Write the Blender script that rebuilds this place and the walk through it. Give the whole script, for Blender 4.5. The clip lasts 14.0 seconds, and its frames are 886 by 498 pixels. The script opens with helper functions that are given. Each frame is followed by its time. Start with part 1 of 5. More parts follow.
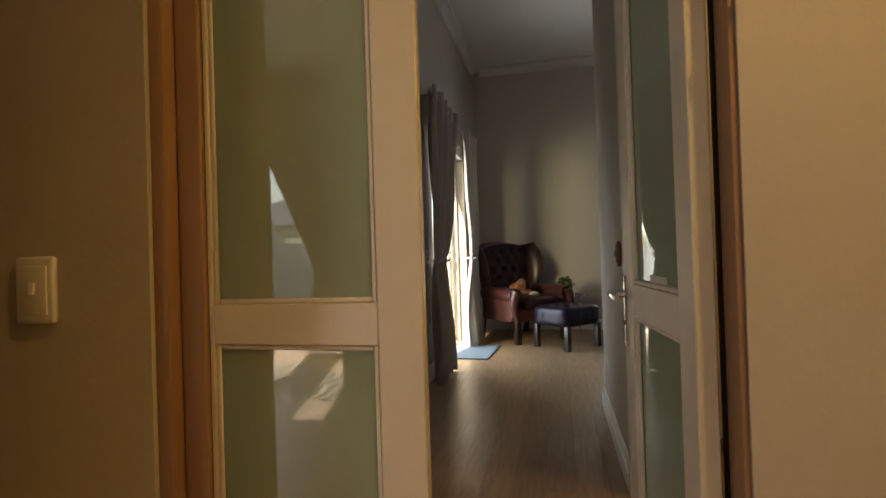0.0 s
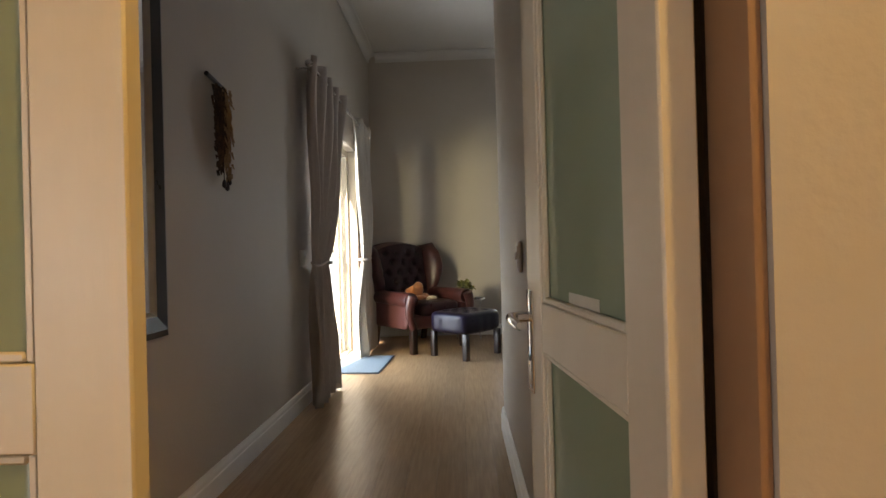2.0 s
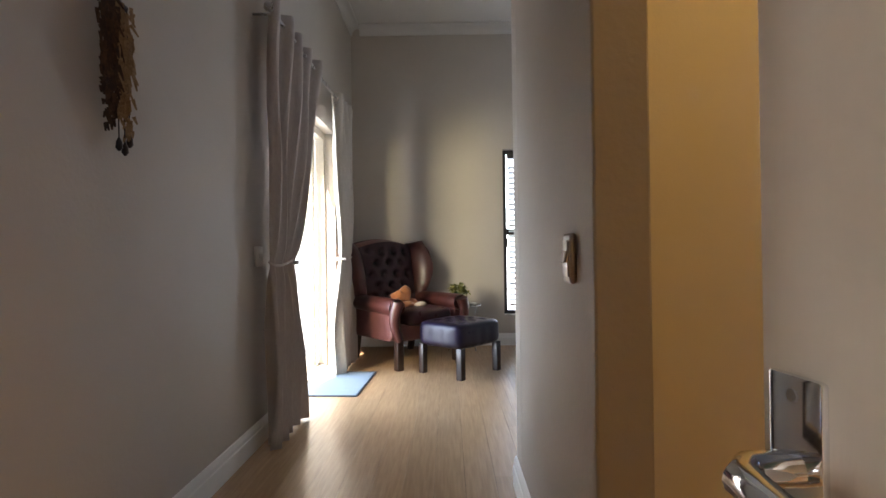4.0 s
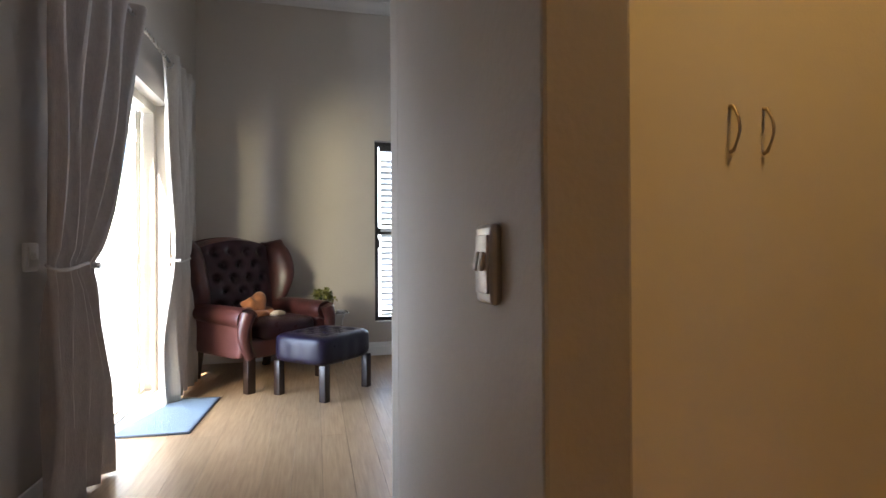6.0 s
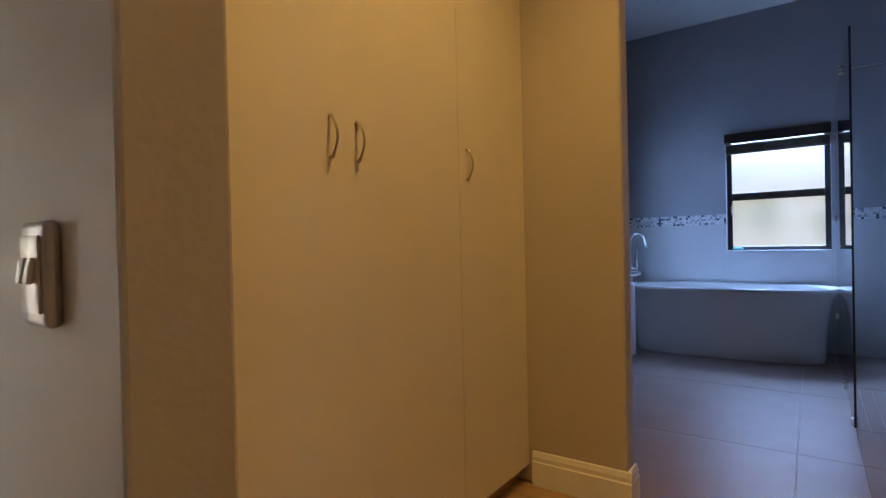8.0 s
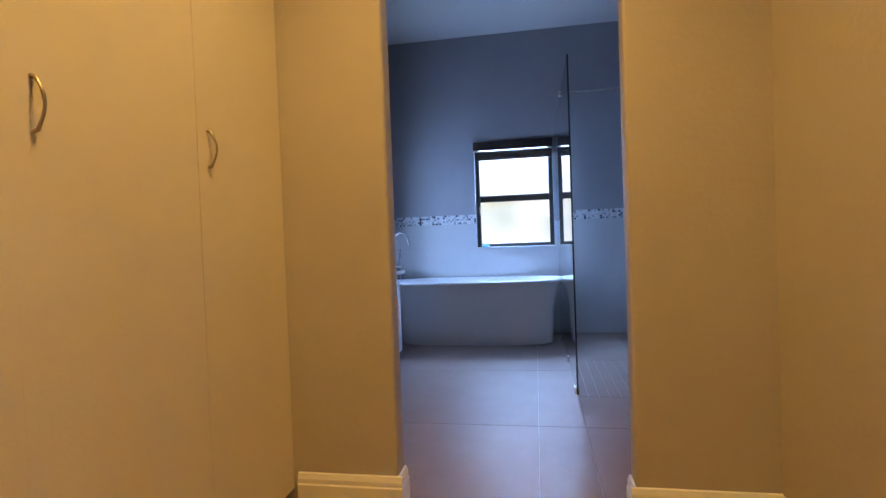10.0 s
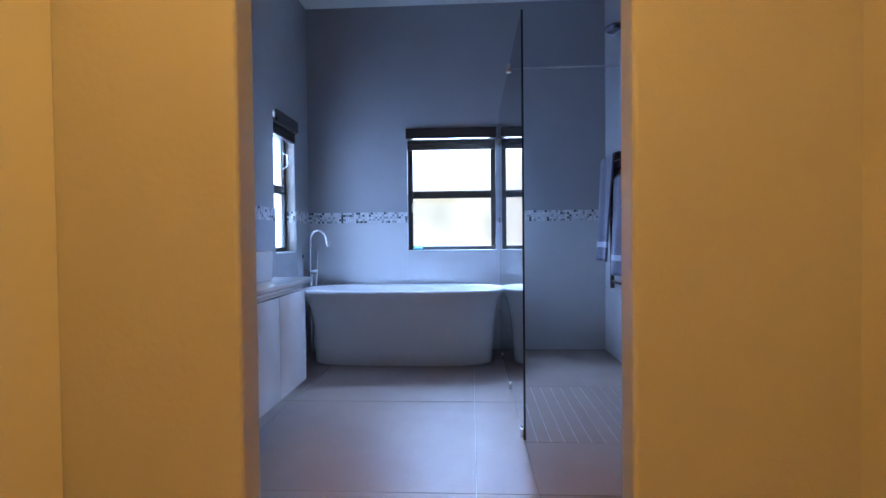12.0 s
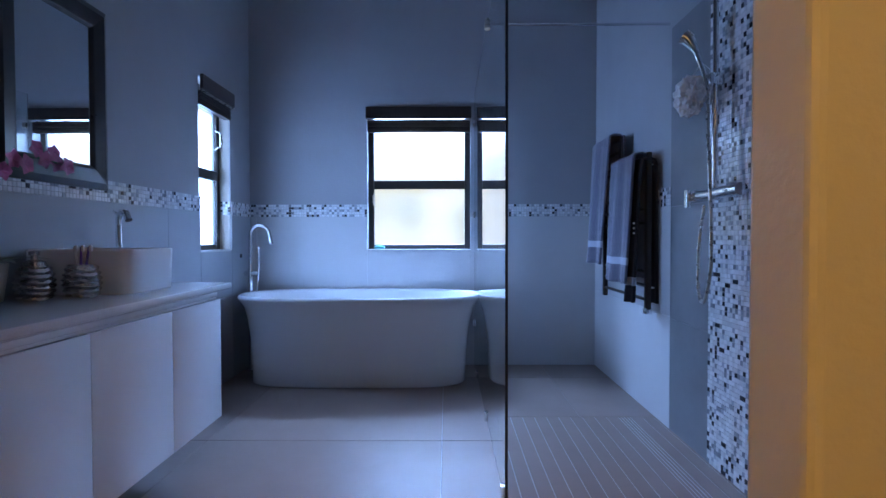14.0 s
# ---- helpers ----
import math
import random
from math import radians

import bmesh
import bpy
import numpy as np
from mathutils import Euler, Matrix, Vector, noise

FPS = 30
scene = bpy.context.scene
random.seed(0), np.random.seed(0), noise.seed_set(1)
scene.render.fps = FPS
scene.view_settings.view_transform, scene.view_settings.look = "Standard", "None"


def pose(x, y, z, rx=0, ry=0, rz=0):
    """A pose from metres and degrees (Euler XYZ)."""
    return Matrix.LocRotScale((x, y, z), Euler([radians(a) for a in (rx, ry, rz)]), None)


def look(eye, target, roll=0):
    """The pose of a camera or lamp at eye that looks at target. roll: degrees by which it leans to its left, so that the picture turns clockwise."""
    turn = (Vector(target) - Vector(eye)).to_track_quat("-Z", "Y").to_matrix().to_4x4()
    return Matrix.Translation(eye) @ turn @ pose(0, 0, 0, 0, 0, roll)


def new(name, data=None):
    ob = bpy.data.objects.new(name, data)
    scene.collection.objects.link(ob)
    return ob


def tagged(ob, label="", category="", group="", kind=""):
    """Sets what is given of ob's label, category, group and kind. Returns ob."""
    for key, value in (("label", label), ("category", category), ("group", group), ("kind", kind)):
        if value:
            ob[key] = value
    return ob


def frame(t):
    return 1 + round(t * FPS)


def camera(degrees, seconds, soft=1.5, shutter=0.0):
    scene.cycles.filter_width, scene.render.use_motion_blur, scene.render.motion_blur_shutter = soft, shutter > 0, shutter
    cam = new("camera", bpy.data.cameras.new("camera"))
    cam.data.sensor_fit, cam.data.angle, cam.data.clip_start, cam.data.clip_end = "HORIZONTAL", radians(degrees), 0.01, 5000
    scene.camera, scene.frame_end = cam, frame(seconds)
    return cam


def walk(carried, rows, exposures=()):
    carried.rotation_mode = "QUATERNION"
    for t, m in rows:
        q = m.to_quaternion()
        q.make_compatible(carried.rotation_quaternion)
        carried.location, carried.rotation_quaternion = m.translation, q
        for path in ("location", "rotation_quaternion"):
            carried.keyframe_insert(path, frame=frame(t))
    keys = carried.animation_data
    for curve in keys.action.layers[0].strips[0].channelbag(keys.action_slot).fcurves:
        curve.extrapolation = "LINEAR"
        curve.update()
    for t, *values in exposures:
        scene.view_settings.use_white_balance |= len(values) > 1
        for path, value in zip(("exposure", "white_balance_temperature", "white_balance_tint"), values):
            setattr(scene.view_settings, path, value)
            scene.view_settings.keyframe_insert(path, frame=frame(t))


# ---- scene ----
cam = camera(81.0, 14.0)
PATH = [
    (0, (1.079, 0.388, 1.072), (0.652, 2.342, 1.09), -1.8),
    (0.5, (1.099, 0.487, 1.072), (0.787, 2.463, 1.088), -1.6),
    (1, (1.099, 0.612, 1.069), (0.881, 2.6, 1.085), -1.6),
    (1.5, (1.095, 0.782, 1.072), (0.967, 2.778, 1.083), -1.5),
    (2, (1.134, 0.941, 1.074), (1.067, 2.939, 1.083), -1.5),
    (2.5, (1.167, 1.144, 1.069), (1.116, 3.143, 1.077), -1.4),
    (2.7, (1.152, 1.211, 1.061), (1.121, 3.211, 1.074), -1.1),
    (5, (1.058, 2.031, 1.069), (1.052, 4.031, 1.076), -0.4),
    (5.5, (1.064, 2.128, 1.063), (1.199, 4.123, 1.081), -0.3),
    (6, (1.109, 2.213, 1.064), (1.585, 4.156, 1.074), -0.3),
    (6.5, (1.136, 2.245, 1.07), (2.02, 4.039, 1.075), -0.6),
    (7, (1.149, 2.262, 1.073), (2.407, 3.816, 1.056), -0.8),
    (7.5, (1.149, 2.243, 1.071), (2.622, 3.596, 1.05), -1.0),
    (8, (1.146, 2.243, 1.068), (2.776, 3.403, 1.051), -1.3),
    (8.5, (1.128, 2.246, 1.065), (2.899, 3.174, 1.051), -1.3),
    (9, (1.141, 2.257, 1.068), (3.013, 2.963, 1.043), -1.0),
    (9.2, (1.164, 2.274, 1.058), (3.068, 2.885, 1.034), -1.4),
    (11.3, (1.789, 2.324, 1.068), (3.782, 2.493, 1.018), -0.7),
    (11.5, (1.89, 2.338, 1.054), (3.884, 2.48, 1.013), -0.5),
    (12, (2.084, 2.324, 1.059), (4.08, 2.436, 1.016), -0.6),
    (12.5, (2.291, 2.331, 1.051), (4.289, 2.418, 1.008), -0.6),
    (13, (2.466, 2.298, 1.038), (4.465, 2.347, 0.997), -0.5),
    (13.5, (2.624, 2.27, 1.041), (4.624, 2.293, 0.997), -0.1),
    (14, (2.781, 2.29, 1.036), (4.78, 2.304, 0.993), -0.1),
]
walk(cam, [(t, look(eye, target, roll)) for t, eye, target, roll in PATH],
     exposures=((0, 1.75, 7400, 12), (1.5, 2.15, 7200, 13), (2.5, 2.42, 7150, 15), (5.0, 3.0, 6300, 17), (6.5, 2.7, 6250, 17), (7.5, 3.0, 6650, 15),
                (8.3, 3.4, 7000, 14), (9.0, 3.75, 7000, 13), (12.0, 3.95, 7150, 13), (14.0, 3.8, 6500, 12)))

# ---- world, sun, large lights ----
world = bpy.data.worlds.new("world")
scene.world = world
world.use_nodes = True
wn = world.node_tree
sky = wn.nodes.new("ShaderNodeTexSky")
sky.sky_type = "NISHITA"
sky.sun_disc = False
sky.sun_elevation = radians(42)
sky.sun_rotation = radians(194)
wn.links.new(sky.outputs[0], wn.nodes["Background"].inputs[0])
wn.nodes["Background"].inputs[1].default_value = 0.15

sun_data = bpy.data.lights.new("sun", "SUN")
sun_data.energy, sun_data.angle, sun_data.color = 5.0, radians(0.55), (1, 0.93, 0.82)
sun = new("sun", sun_data)
sun.matrix_world = look((-2.0, -8, 7.2), (0, 0, 0))


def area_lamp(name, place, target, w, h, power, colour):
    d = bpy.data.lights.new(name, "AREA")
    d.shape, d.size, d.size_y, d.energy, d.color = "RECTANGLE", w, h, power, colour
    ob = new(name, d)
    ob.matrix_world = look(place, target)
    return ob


area_lamp("daylight_folding_door", (-1.0, 5.78, 1.15), (1.2, 5.78, 1.12), 1.9, 2.2, 26, (0.68, 0.83, 1.0))
# added lamp out of view, standing in for sun bounce onto the north wall
area_lamp("patio_bounce_fill", (-1.75, 3.15, 1.75), (1.4, 7.5, 1.2), 0.85, 0.9, 26, (1, 0.95, 0.62))
area_lamp("daylight_living_window", (-2.90, -3.0, 1.15), (-2.0, 0.5, 1.15), 0.36, 2.0, 14, (0.86, 0.93, 1.0))
area_lamp("daylight_bedroom_window", (2.15, 7.70, 1.28), (2.15, 4.0, 1.28), 0.8, 1.8, 3.6, (0.70, 0.84, 1.0))
area_lamp("daylight_bath_window", (7.75, 2.51, 2.62), (5.6, 2.51, 0.75), 2.4, 0.95, 54, (0.27, 0.49, 1.0))
area_lamp("daylight_bath_side_window", (6.38, 4.03, 1.45), (6.38, 2.0, 1.45), 0.42, 0.95, 1.9, (0.27, 0.49, 1.0))


def spot_lamp(name, place, power, colour, degrees=130, radius=0.05):
    d = bpy.data.lights.new(name, "SPOT")
    d.energy, d.color, d.spot_size, d.spot_blend, d.shadow_soft_size = power, colour, radians(degrees), 0.8, radius
    ob = new(name, d)
    ob.matrix_world = look(place, (place[0], place[1] + 0.001, 0))
    return ob


WARM = (1.0, 0.60, 0.17)
PASSAGE_LAMPS = ((2.30, 2.52),)
HALL_LAMPS = ((2.25, 0.55),)
for lx, ly in PASSAGE_LAMPS:
    spot_lamp("passage_downlight_bulb", (lx, ly, 3.21), 15.5, WARM, 120, 0.20)
for lx, ly in HALL_LAMPS:
    spot_lamp("hall_downlight_bulb", (lx, ly, 3.21), 38, (1.0, 0.63, 0.19), 150)


# ---- materials ----
def material(name, c1, c2=None, scale=6.0, stretch=(1, 1, 1), rough=0.6, bump=0.1, bump_scale=60.0, metal=0.0,
             vary=0.0, spec=0.5, coat=0.0, wear=0.08, island=False, sheen=0.0):
    m = bpy.data.materials.new(name)
    m.use_nodes = True
    t, p = m.node_tree, m.node_tree.nodes["Principled BSDF"]
    N, L = t.nodes.new, t.links.new
    c2 = c2 or tuple(min(1, v * 0.82) for v in c1)
    geo = N("ShaderNodeNewGeometry")
    mp = N("ShaderNodeMapping")
    mp.inputs["Scale"].default_value = stretch
    L(geo.outputs["Position"], mp.inputs["Vector"])
    n1 = N("ShaderNodeTexNoise")
    n1.inputs["Scale"].default_value, n1.inputs["Detail"].default_value, n1.inputs["Roughness"].default_value = scale, 5, 0.6
    L(mp.outputs[0], n1.inputs["Vector"])
    ramp = N("ShaderNodeMapRange")
    ramp.inputs[1].default_value, ramp.inputs[2].default_value = 0.3, 0.7
    L(n1.outputs[0], ramp.inputs[0])
    mix = N("ShaderNodeMix")
    mix.data_type = "RGBA"
    mix.inputs[6].default_value, mix.inputs[7].default_value = (*c1, 1), (*c2, 1)
    L(ramp.outputs[0], mix.inputs[0])
    col = mix.outputs[2]
    if vary:
        info = N("ShaderNodeNewGeometry") if island else N("ShaderNodeObjectInfo")
        hsv = N("ShaderNodeHueSaturation")
        mr = N("ShaderNodeMapRange")
        mr.inputs[3].default_value, mr.inputs[4].default_value = 1 - vary, 1 + vary
        L(info.outputs["Random Per Island"] if island else info.outputs["Random"], mr.inputs[0])
        L(mr.outputs[0], hsv.inputs["Value"])
        L(col, hsv.inputs["Color"])
        col = hsv.outputs[0]
    L(col, p.inputs["Base Color"])
    n2 = N("ShaderNodeTexNoise")
    n2.inputs["Scale"].default_value, n2.inputs["Detail"].default_value = bump_scale, 4
    L(mp.outputs[0], n2.inputs["Vector"])
    b = N("ShaderNodeBump")
    b.inputs["Strength"].default_value, b.inputs["Distance"].default_value = bump, 0.004
    L(n2.outputs[0], b.inputs["Height"])
    L(b.outputs[0], p.inputs["Normal"])
    rr = N("ShaderNodeMapRange")
    rr.inputs[3].default_value, rr.inputs[4].default_value = max(0.02, rough - wear), min(1, rough + wear)
    L(n1.outputs[0], rr.inputs[0])
    L(rr.outputs[0], p.inputs["Roughness"])
    p.inputs["Metallic"].default_value = metal
    p.inputs["Specular IOR Level"].default_value = spec
    p.inputs["Coat Weight"].default_value = coat
    p.inputs["Coat Roughness"].default_value = 0.12
    p.inputs["Sheen Weight"].default_value = sheen
    return m


PAINT = material("beige_wall_paint", (0.495, 0.45, 0.392), (0.455, 0.412, 0.358), 1.3, rough=0.62, bump=0.25, bump_scale=55)
PAINT_BATH = material("grey_bathroom_paint", (0.33, 0.33, 0.345), (0.295, 0.295, 0.31), 1.4, rough=0.6, bump=0.2, bump_scale=55)
CEILING = material("white_ceiling_paint", (0.62, 0.61, 0.585), (0.585, 0.575, 0.55), 1.0, rough=0.85, bump=0.1)
WHITE = material("white_gloss_trim_paint", (0.80, 0.79, 0.76), (0.74, 0.73, 0.70), 3, rough=0.35, bump=0.06)
WOOD = material("strand_bamboo_floor", (0.46, 0.305, 0.165), (0.335, 0.205, 0.105), 7, (9, 0.55, 9), 0.37, 0.08, 26, vary=0.09, coat=0.1, wear=0.05)
SUB = material("dark_floor_joint", (0.05, 0.03, 0.02), rough=0.9)
TILE = material("grey_porcelain_floor_tile", (0.262, 0.196, 0.168), (0.232, 0.173, 0.148), 3, rough=0.39, spec=0.42, bump=0.03, vary=0.04, wear=0.05)
TILE_DARK = material("dark_grey_wall_tile", (0.19, 0.195, 0.205), (0.15, 0.155, 0.165), 4, rough=0.38, bump=0.03, vary=0.06, wear=0.05)
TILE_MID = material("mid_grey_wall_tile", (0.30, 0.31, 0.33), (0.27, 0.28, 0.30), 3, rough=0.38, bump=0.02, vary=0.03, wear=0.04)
MAROON = material("maroon_terry_cloth", (0.10, 0.022, 0.03), (0.065, 0.014, 0.02), 60, rough=0.98, bump=0.9, bump_scale=420, sheen=0.3)
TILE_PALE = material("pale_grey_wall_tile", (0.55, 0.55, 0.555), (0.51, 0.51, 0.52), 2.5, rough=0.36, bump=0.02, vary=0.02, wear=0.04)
GROUT = material("pale_grout", (0.50, 0.50, 0.49), rough=0.9)
MOS_A = material("white_mosaic_glass", (0.72, 0.73, 0.74), (0.60, 0.61, 0.63), 30, rough=0.12, bump=0.02, vary=0.15, island=True)
MOS_B = material("grey_mosaic_glass", (0.36, 0.38, 0.42), (0.27, 0.29, 0.32), 30, rough=0.1, bump=0.02, vary=0.3, island=True)
MOS_C = material("black_mosaic_glass", (0.03, 0.032, 0.04), (0.05, 0.05, 0.06), 30, rough=0.08, bump=0.02, vary=0.3, island=True)
DOOR = material("cream_painted_door", (0.62, 0.55, 0.44), (0.57, 0.50, 0.40), 2.2, (3, 3, 0.6), 0.42, 0.1, 40)
FRAME = material("tan_painted_door_frame", (0.33, 0.19, 0.105), (0.28, 0.155, 0.085), 2.2, (3, 3, 0.6), 0.45, 0.1, 40)
GAP_DARK = material("dark_gap_fill", (0.02, 0.014, 0.01), rough=0.8)
LAMINATE = material("cream_wardrobe_laminate", (0.70, 0.65, 0.56), (0.665, 0.615, 0.525), 3, rough=0.48, bump=0.12, bump_scale=120)
STEEL = material("brushed_steel", (0.55, 0.54, 0.52), (0.48, 0.47, 0.45), 40, rough=0.28, metal=1, bump=0.03)
HANDLE = material("satin_nickel_handle", (0.46, 0.40, 0.32), (0.40, 0.34, 0.27), 40, rough=0.32, metal=1, bump=0.02)
CHROME = material("polished_chrome", (0.82, 0.83, 0.85), (0.78, 0.79, 0.81), 20, rough=0.07, metal=1, bump=0, wear=0.03)
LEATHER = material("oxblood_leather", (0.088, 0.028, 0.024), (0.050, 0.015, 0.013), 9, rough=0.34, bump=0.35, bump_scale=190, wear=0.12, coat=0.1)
LEATHER_PLUM = material("blue_plum_leather", (0.015, 0.010, 0.026), (0.008, 0.006, 0.015), 9, spec=0.35, rough=0.30, bump=0.3, bump_scale=190)
LEATHER_SIDE = material("lighter_oxblood_leather", (0.135, 0.050, 0.045), (0.095, 0.034, 0.030), 7, rough=0.42, bump=0.35, bump_scale=190)
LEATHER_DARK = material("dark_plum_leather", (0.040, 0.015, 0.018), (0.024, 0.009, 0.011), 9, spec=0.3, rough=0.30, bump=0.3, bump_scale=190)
DARKWOOD = material("dark_stained_wood", (0.028, 0.014, 0.009), (0.016, 0.008, 0.006), 8, (6, 6, 0.6), 0.3, 0.12, 40)
BLACKWOOD = material("black_brown_lacquered_wood", (0.020, 0.016, 0.015), (0.035, 0.026, 0.022), 7, rough=0.3, bump=0.1, bump_scale=40)
BEVEL = material("champagne_inner_bevel", (0.42, 0.36, 0.28), (0.35, 0.30, 0.23), 14, rough=0.35, metal=0.6, bump=0.05)
MIRROR = material("mirror_silver", (0.86, 0.88, 0.88), (0.86, 0.88, 0.88), 1, rough=0.02, metal=1, bump=0, wear=0.0)
CURTAIN = material("taupe_linen_curtain", (0.47, 0.42, 0.39), (0.41, 0.365, 0.34), 90, (1, 1, 0.3), 0.85, 0.4, 320, sheen=0.2)
CURTAIN_PALE = material("cream_and_sunlit_linen", (0.52, 0.48, 0.42), (0.46, 0.42, 0.37), 90, (1, 1, 0.3), 0.85, 0.4, 320, sheen=0.2)
ALU = material("champagne_aluminium_frame", (0.52, 0.48, 0.40), (0.47, 0.43, 0.36), 12, rough=0.38, metal=0.25, bump=0.03)
BRONZE = material("dark_bronze_window_frame", (0.022, 0.018, 0.016), (0.032, 0.026, 0.022), 12, rough=0.4, bump=0.05)
BLINDWOOD = material("dark_wooden_blind", (0.030, 0.018, 0.014), (0.018, 0.011, 0.009), 7, (0.6, 0.6, 8), 0.42, 0.15, 60)
SLAT = material("white_blind_slat", (0.55, 0.55, 0.54), rough=0.4, bump=0.03)
MATBLUE = material("pale_blue_woven_mat", (0.19, 0.255, 0.31), (0.155, 0.21, 0.26), 150, rough=0.95, bump=0.8, bump_scale=420)
MATEDGE = material("slate_mat_binding", (0.08, 0.10, 0.13), rough=0.9, bump=0.3)
THROW = material("rust_orange_cloth", (0.40, 0.14, 0.035), (0.24, 0.075, 0.022), 14, rough=0.8, bump=0.4, bump_scale=120, sheen=0.2)
BONE = material("pale_cream_cloth", (0.62, 0.50, 0.36), (0.5, 0.38, 0.25), 20, rough=0.8)
LEAF = material("olive_green_leaf", (0.10, 0.125, 0.03), (0.24, 0.22, 0.06), 18, rough=0.45, bump=0.1, vary=0.35, island=True)
LEAF_DARK = material("dark_green_leaf", (0.022, 0.055, 0.022), (0.035, 0.075, 0.025), 12, rough=0.35, bump=0.08, vary=0.2, island=True)
PETAL = material("magenta_orchid_petal", (0.40, 0.055, 0.17), (0.52, 0.13, 0.26), 30, rough=0.55, bump=0.1, vary=0.2, island=True)
CERAMIC = material("white_ceramic", (0.80, 0.80, 0.80), (0.78, 0.78, 0.78), 2, rough=0.14, bump=0.0, coat=0.4, wear=0.03)
ACRYLIC = material("white_acrylic_tub", (0.72, 0.72, 0.72), (0.70, 0.70, 0.705), 1.5, rough=0.22, bump=0.0, coat=0.3, wear=0.04)
VANITY = material("white_gloss_lacquer", (0.74, 0.74, 0.74), (0.72, 0.72, 0.725), 1.5, rough=0.2, bump=0.01, coat=0.3, wear=0.04)
QUARTZ = material("white_quartz_top", (0.66, 0.655, 0.65), (0.58, 0.575, 0.57), 220, rough=0.18, bump=0.01)
POTWHITE = material("matt_white_pot", (0.66, 0.65, 0.63), rough=0.5)
SILVERPOT = material("silvered_ripple_ceramic", (0.62, 0.60, 0.58), (0.45, 0.43, 0.42), 18, rough=0.16, metal=0.9, bump=0.1, bump_scale=30)
TOWEL = material("slate_blue_terry_towel", (0.12, 0.125, 0.18), (0.095, 0.10, 0.145), 60, rough=0.98, bump=1.0, bump_scale=480, sheen=0.5)
TOWEL_BAND = material("pale_towel_band", (0.48, 0.51, 0.58), (0.42, 0.45, 0.52), 90, rough=0.9, bump=0.6, bump_scale=400, sheen=0.3)
TOWEL_GAP_DARK = material("shaded_gap_terry", (0.030, 0.026, 0.030), (0.02, 0.018, 0.022), 60, rough=0.98, bump=0.9, bump_scale=480)
PLASTIC = material("white_switch_plastic", (0.70, 0.67, 0.62), (0.66, 0.63, 0.58), 4, rough=0.3, bump=0.0)
SWITCHSTEEL = material("satin_switch_plate", (0.42, 0.38, 0.35), (0.36, 0.32, 0.30), 12, rough=0.36, metal=0.7, bump=0.02)
RUBBER = material("black_rubber", (0.012, 0.012, 0.012), rough=0.6)
SOAP = material("turquoise_soap", (0.10, 0.42, 0.38), rough=0.4)
BRISTLE_A = material("purple_plastic", (0.10, 0.04, 0.28), rough=0.3)
BRISTLE_B = material("white_plastic", (0.7, 0.7, 0.7), rough=0.3)
FEATHER = material("brown_feathers", (0.10, 0.055, 0.03), (0.035, 0.02, 0.014), 40, rough=0.85, bump=0.4, vary=0.4, island=True)
FUR = material("tan_fur", (0.40, 0.28, 0.15), (0.20, 0.12, 0.06), 60, rough=0.95, bump=0.8, bump_scale=300)
BEDLINEN = material("white_duvet_cotton", (0.72, 0.74, 0.78), (0.66, 0.68, 0.73), 8, rough=0.9, bump=0.5, bump_scale=25)
PAPER = material("cream_mount_board", (0.55, 0.52, 0.45), (0.50, 0.47, 0.40), 9, rough=0.8)
INK = material("sepia_ink", (0.20, 0.16, 0.12), rough=0.9)
GILT = material("dark_bronze_gilt", (0.10, 0.075, 0.04), (0.06, 0.045, 0.025), 20, rough=0.4, metal=0.5, bump=0.2)
PLASTER_OUT = material("pale_outdoor_plaster", (0.62, 0.58, 0.50), (0.56, 0.52, 0.45), 2, rough=0.9, bump=0.3)
ROOF = material("grey_roof_sheet", (0.34, 0.35, 0.36), (0.29, 0.30, 0.31), 3, rough=0.6)
PAVING = material("pale_concrete_paving", (0.50, 0.48, 0.44), (0.43, 0.41, 0.37), 5, rough=0.9, bump=0.4)


def glass_material(name, colour, rough):
    m = bpy.data.materials.new(name)
    m.use_nodes = True
    p = m.node_tree.nodes["Principled BSDF"]
    p.inputs["Base Color"].default_value = (*colour, 1)
    p.inputs["Roughness"].default_value = rough
    p.inputs["Transmission Weight"].default_value = 1.0
    p.inputs["IOR"].default_value = 1.5
    return m


GLASS = glass_material("clear_glass", (0.95, 0.98, 0.97), 0.0)
OBSCURE = glass_material("obscure_glass", (0.97, 0.98, 0.96), 0.38)


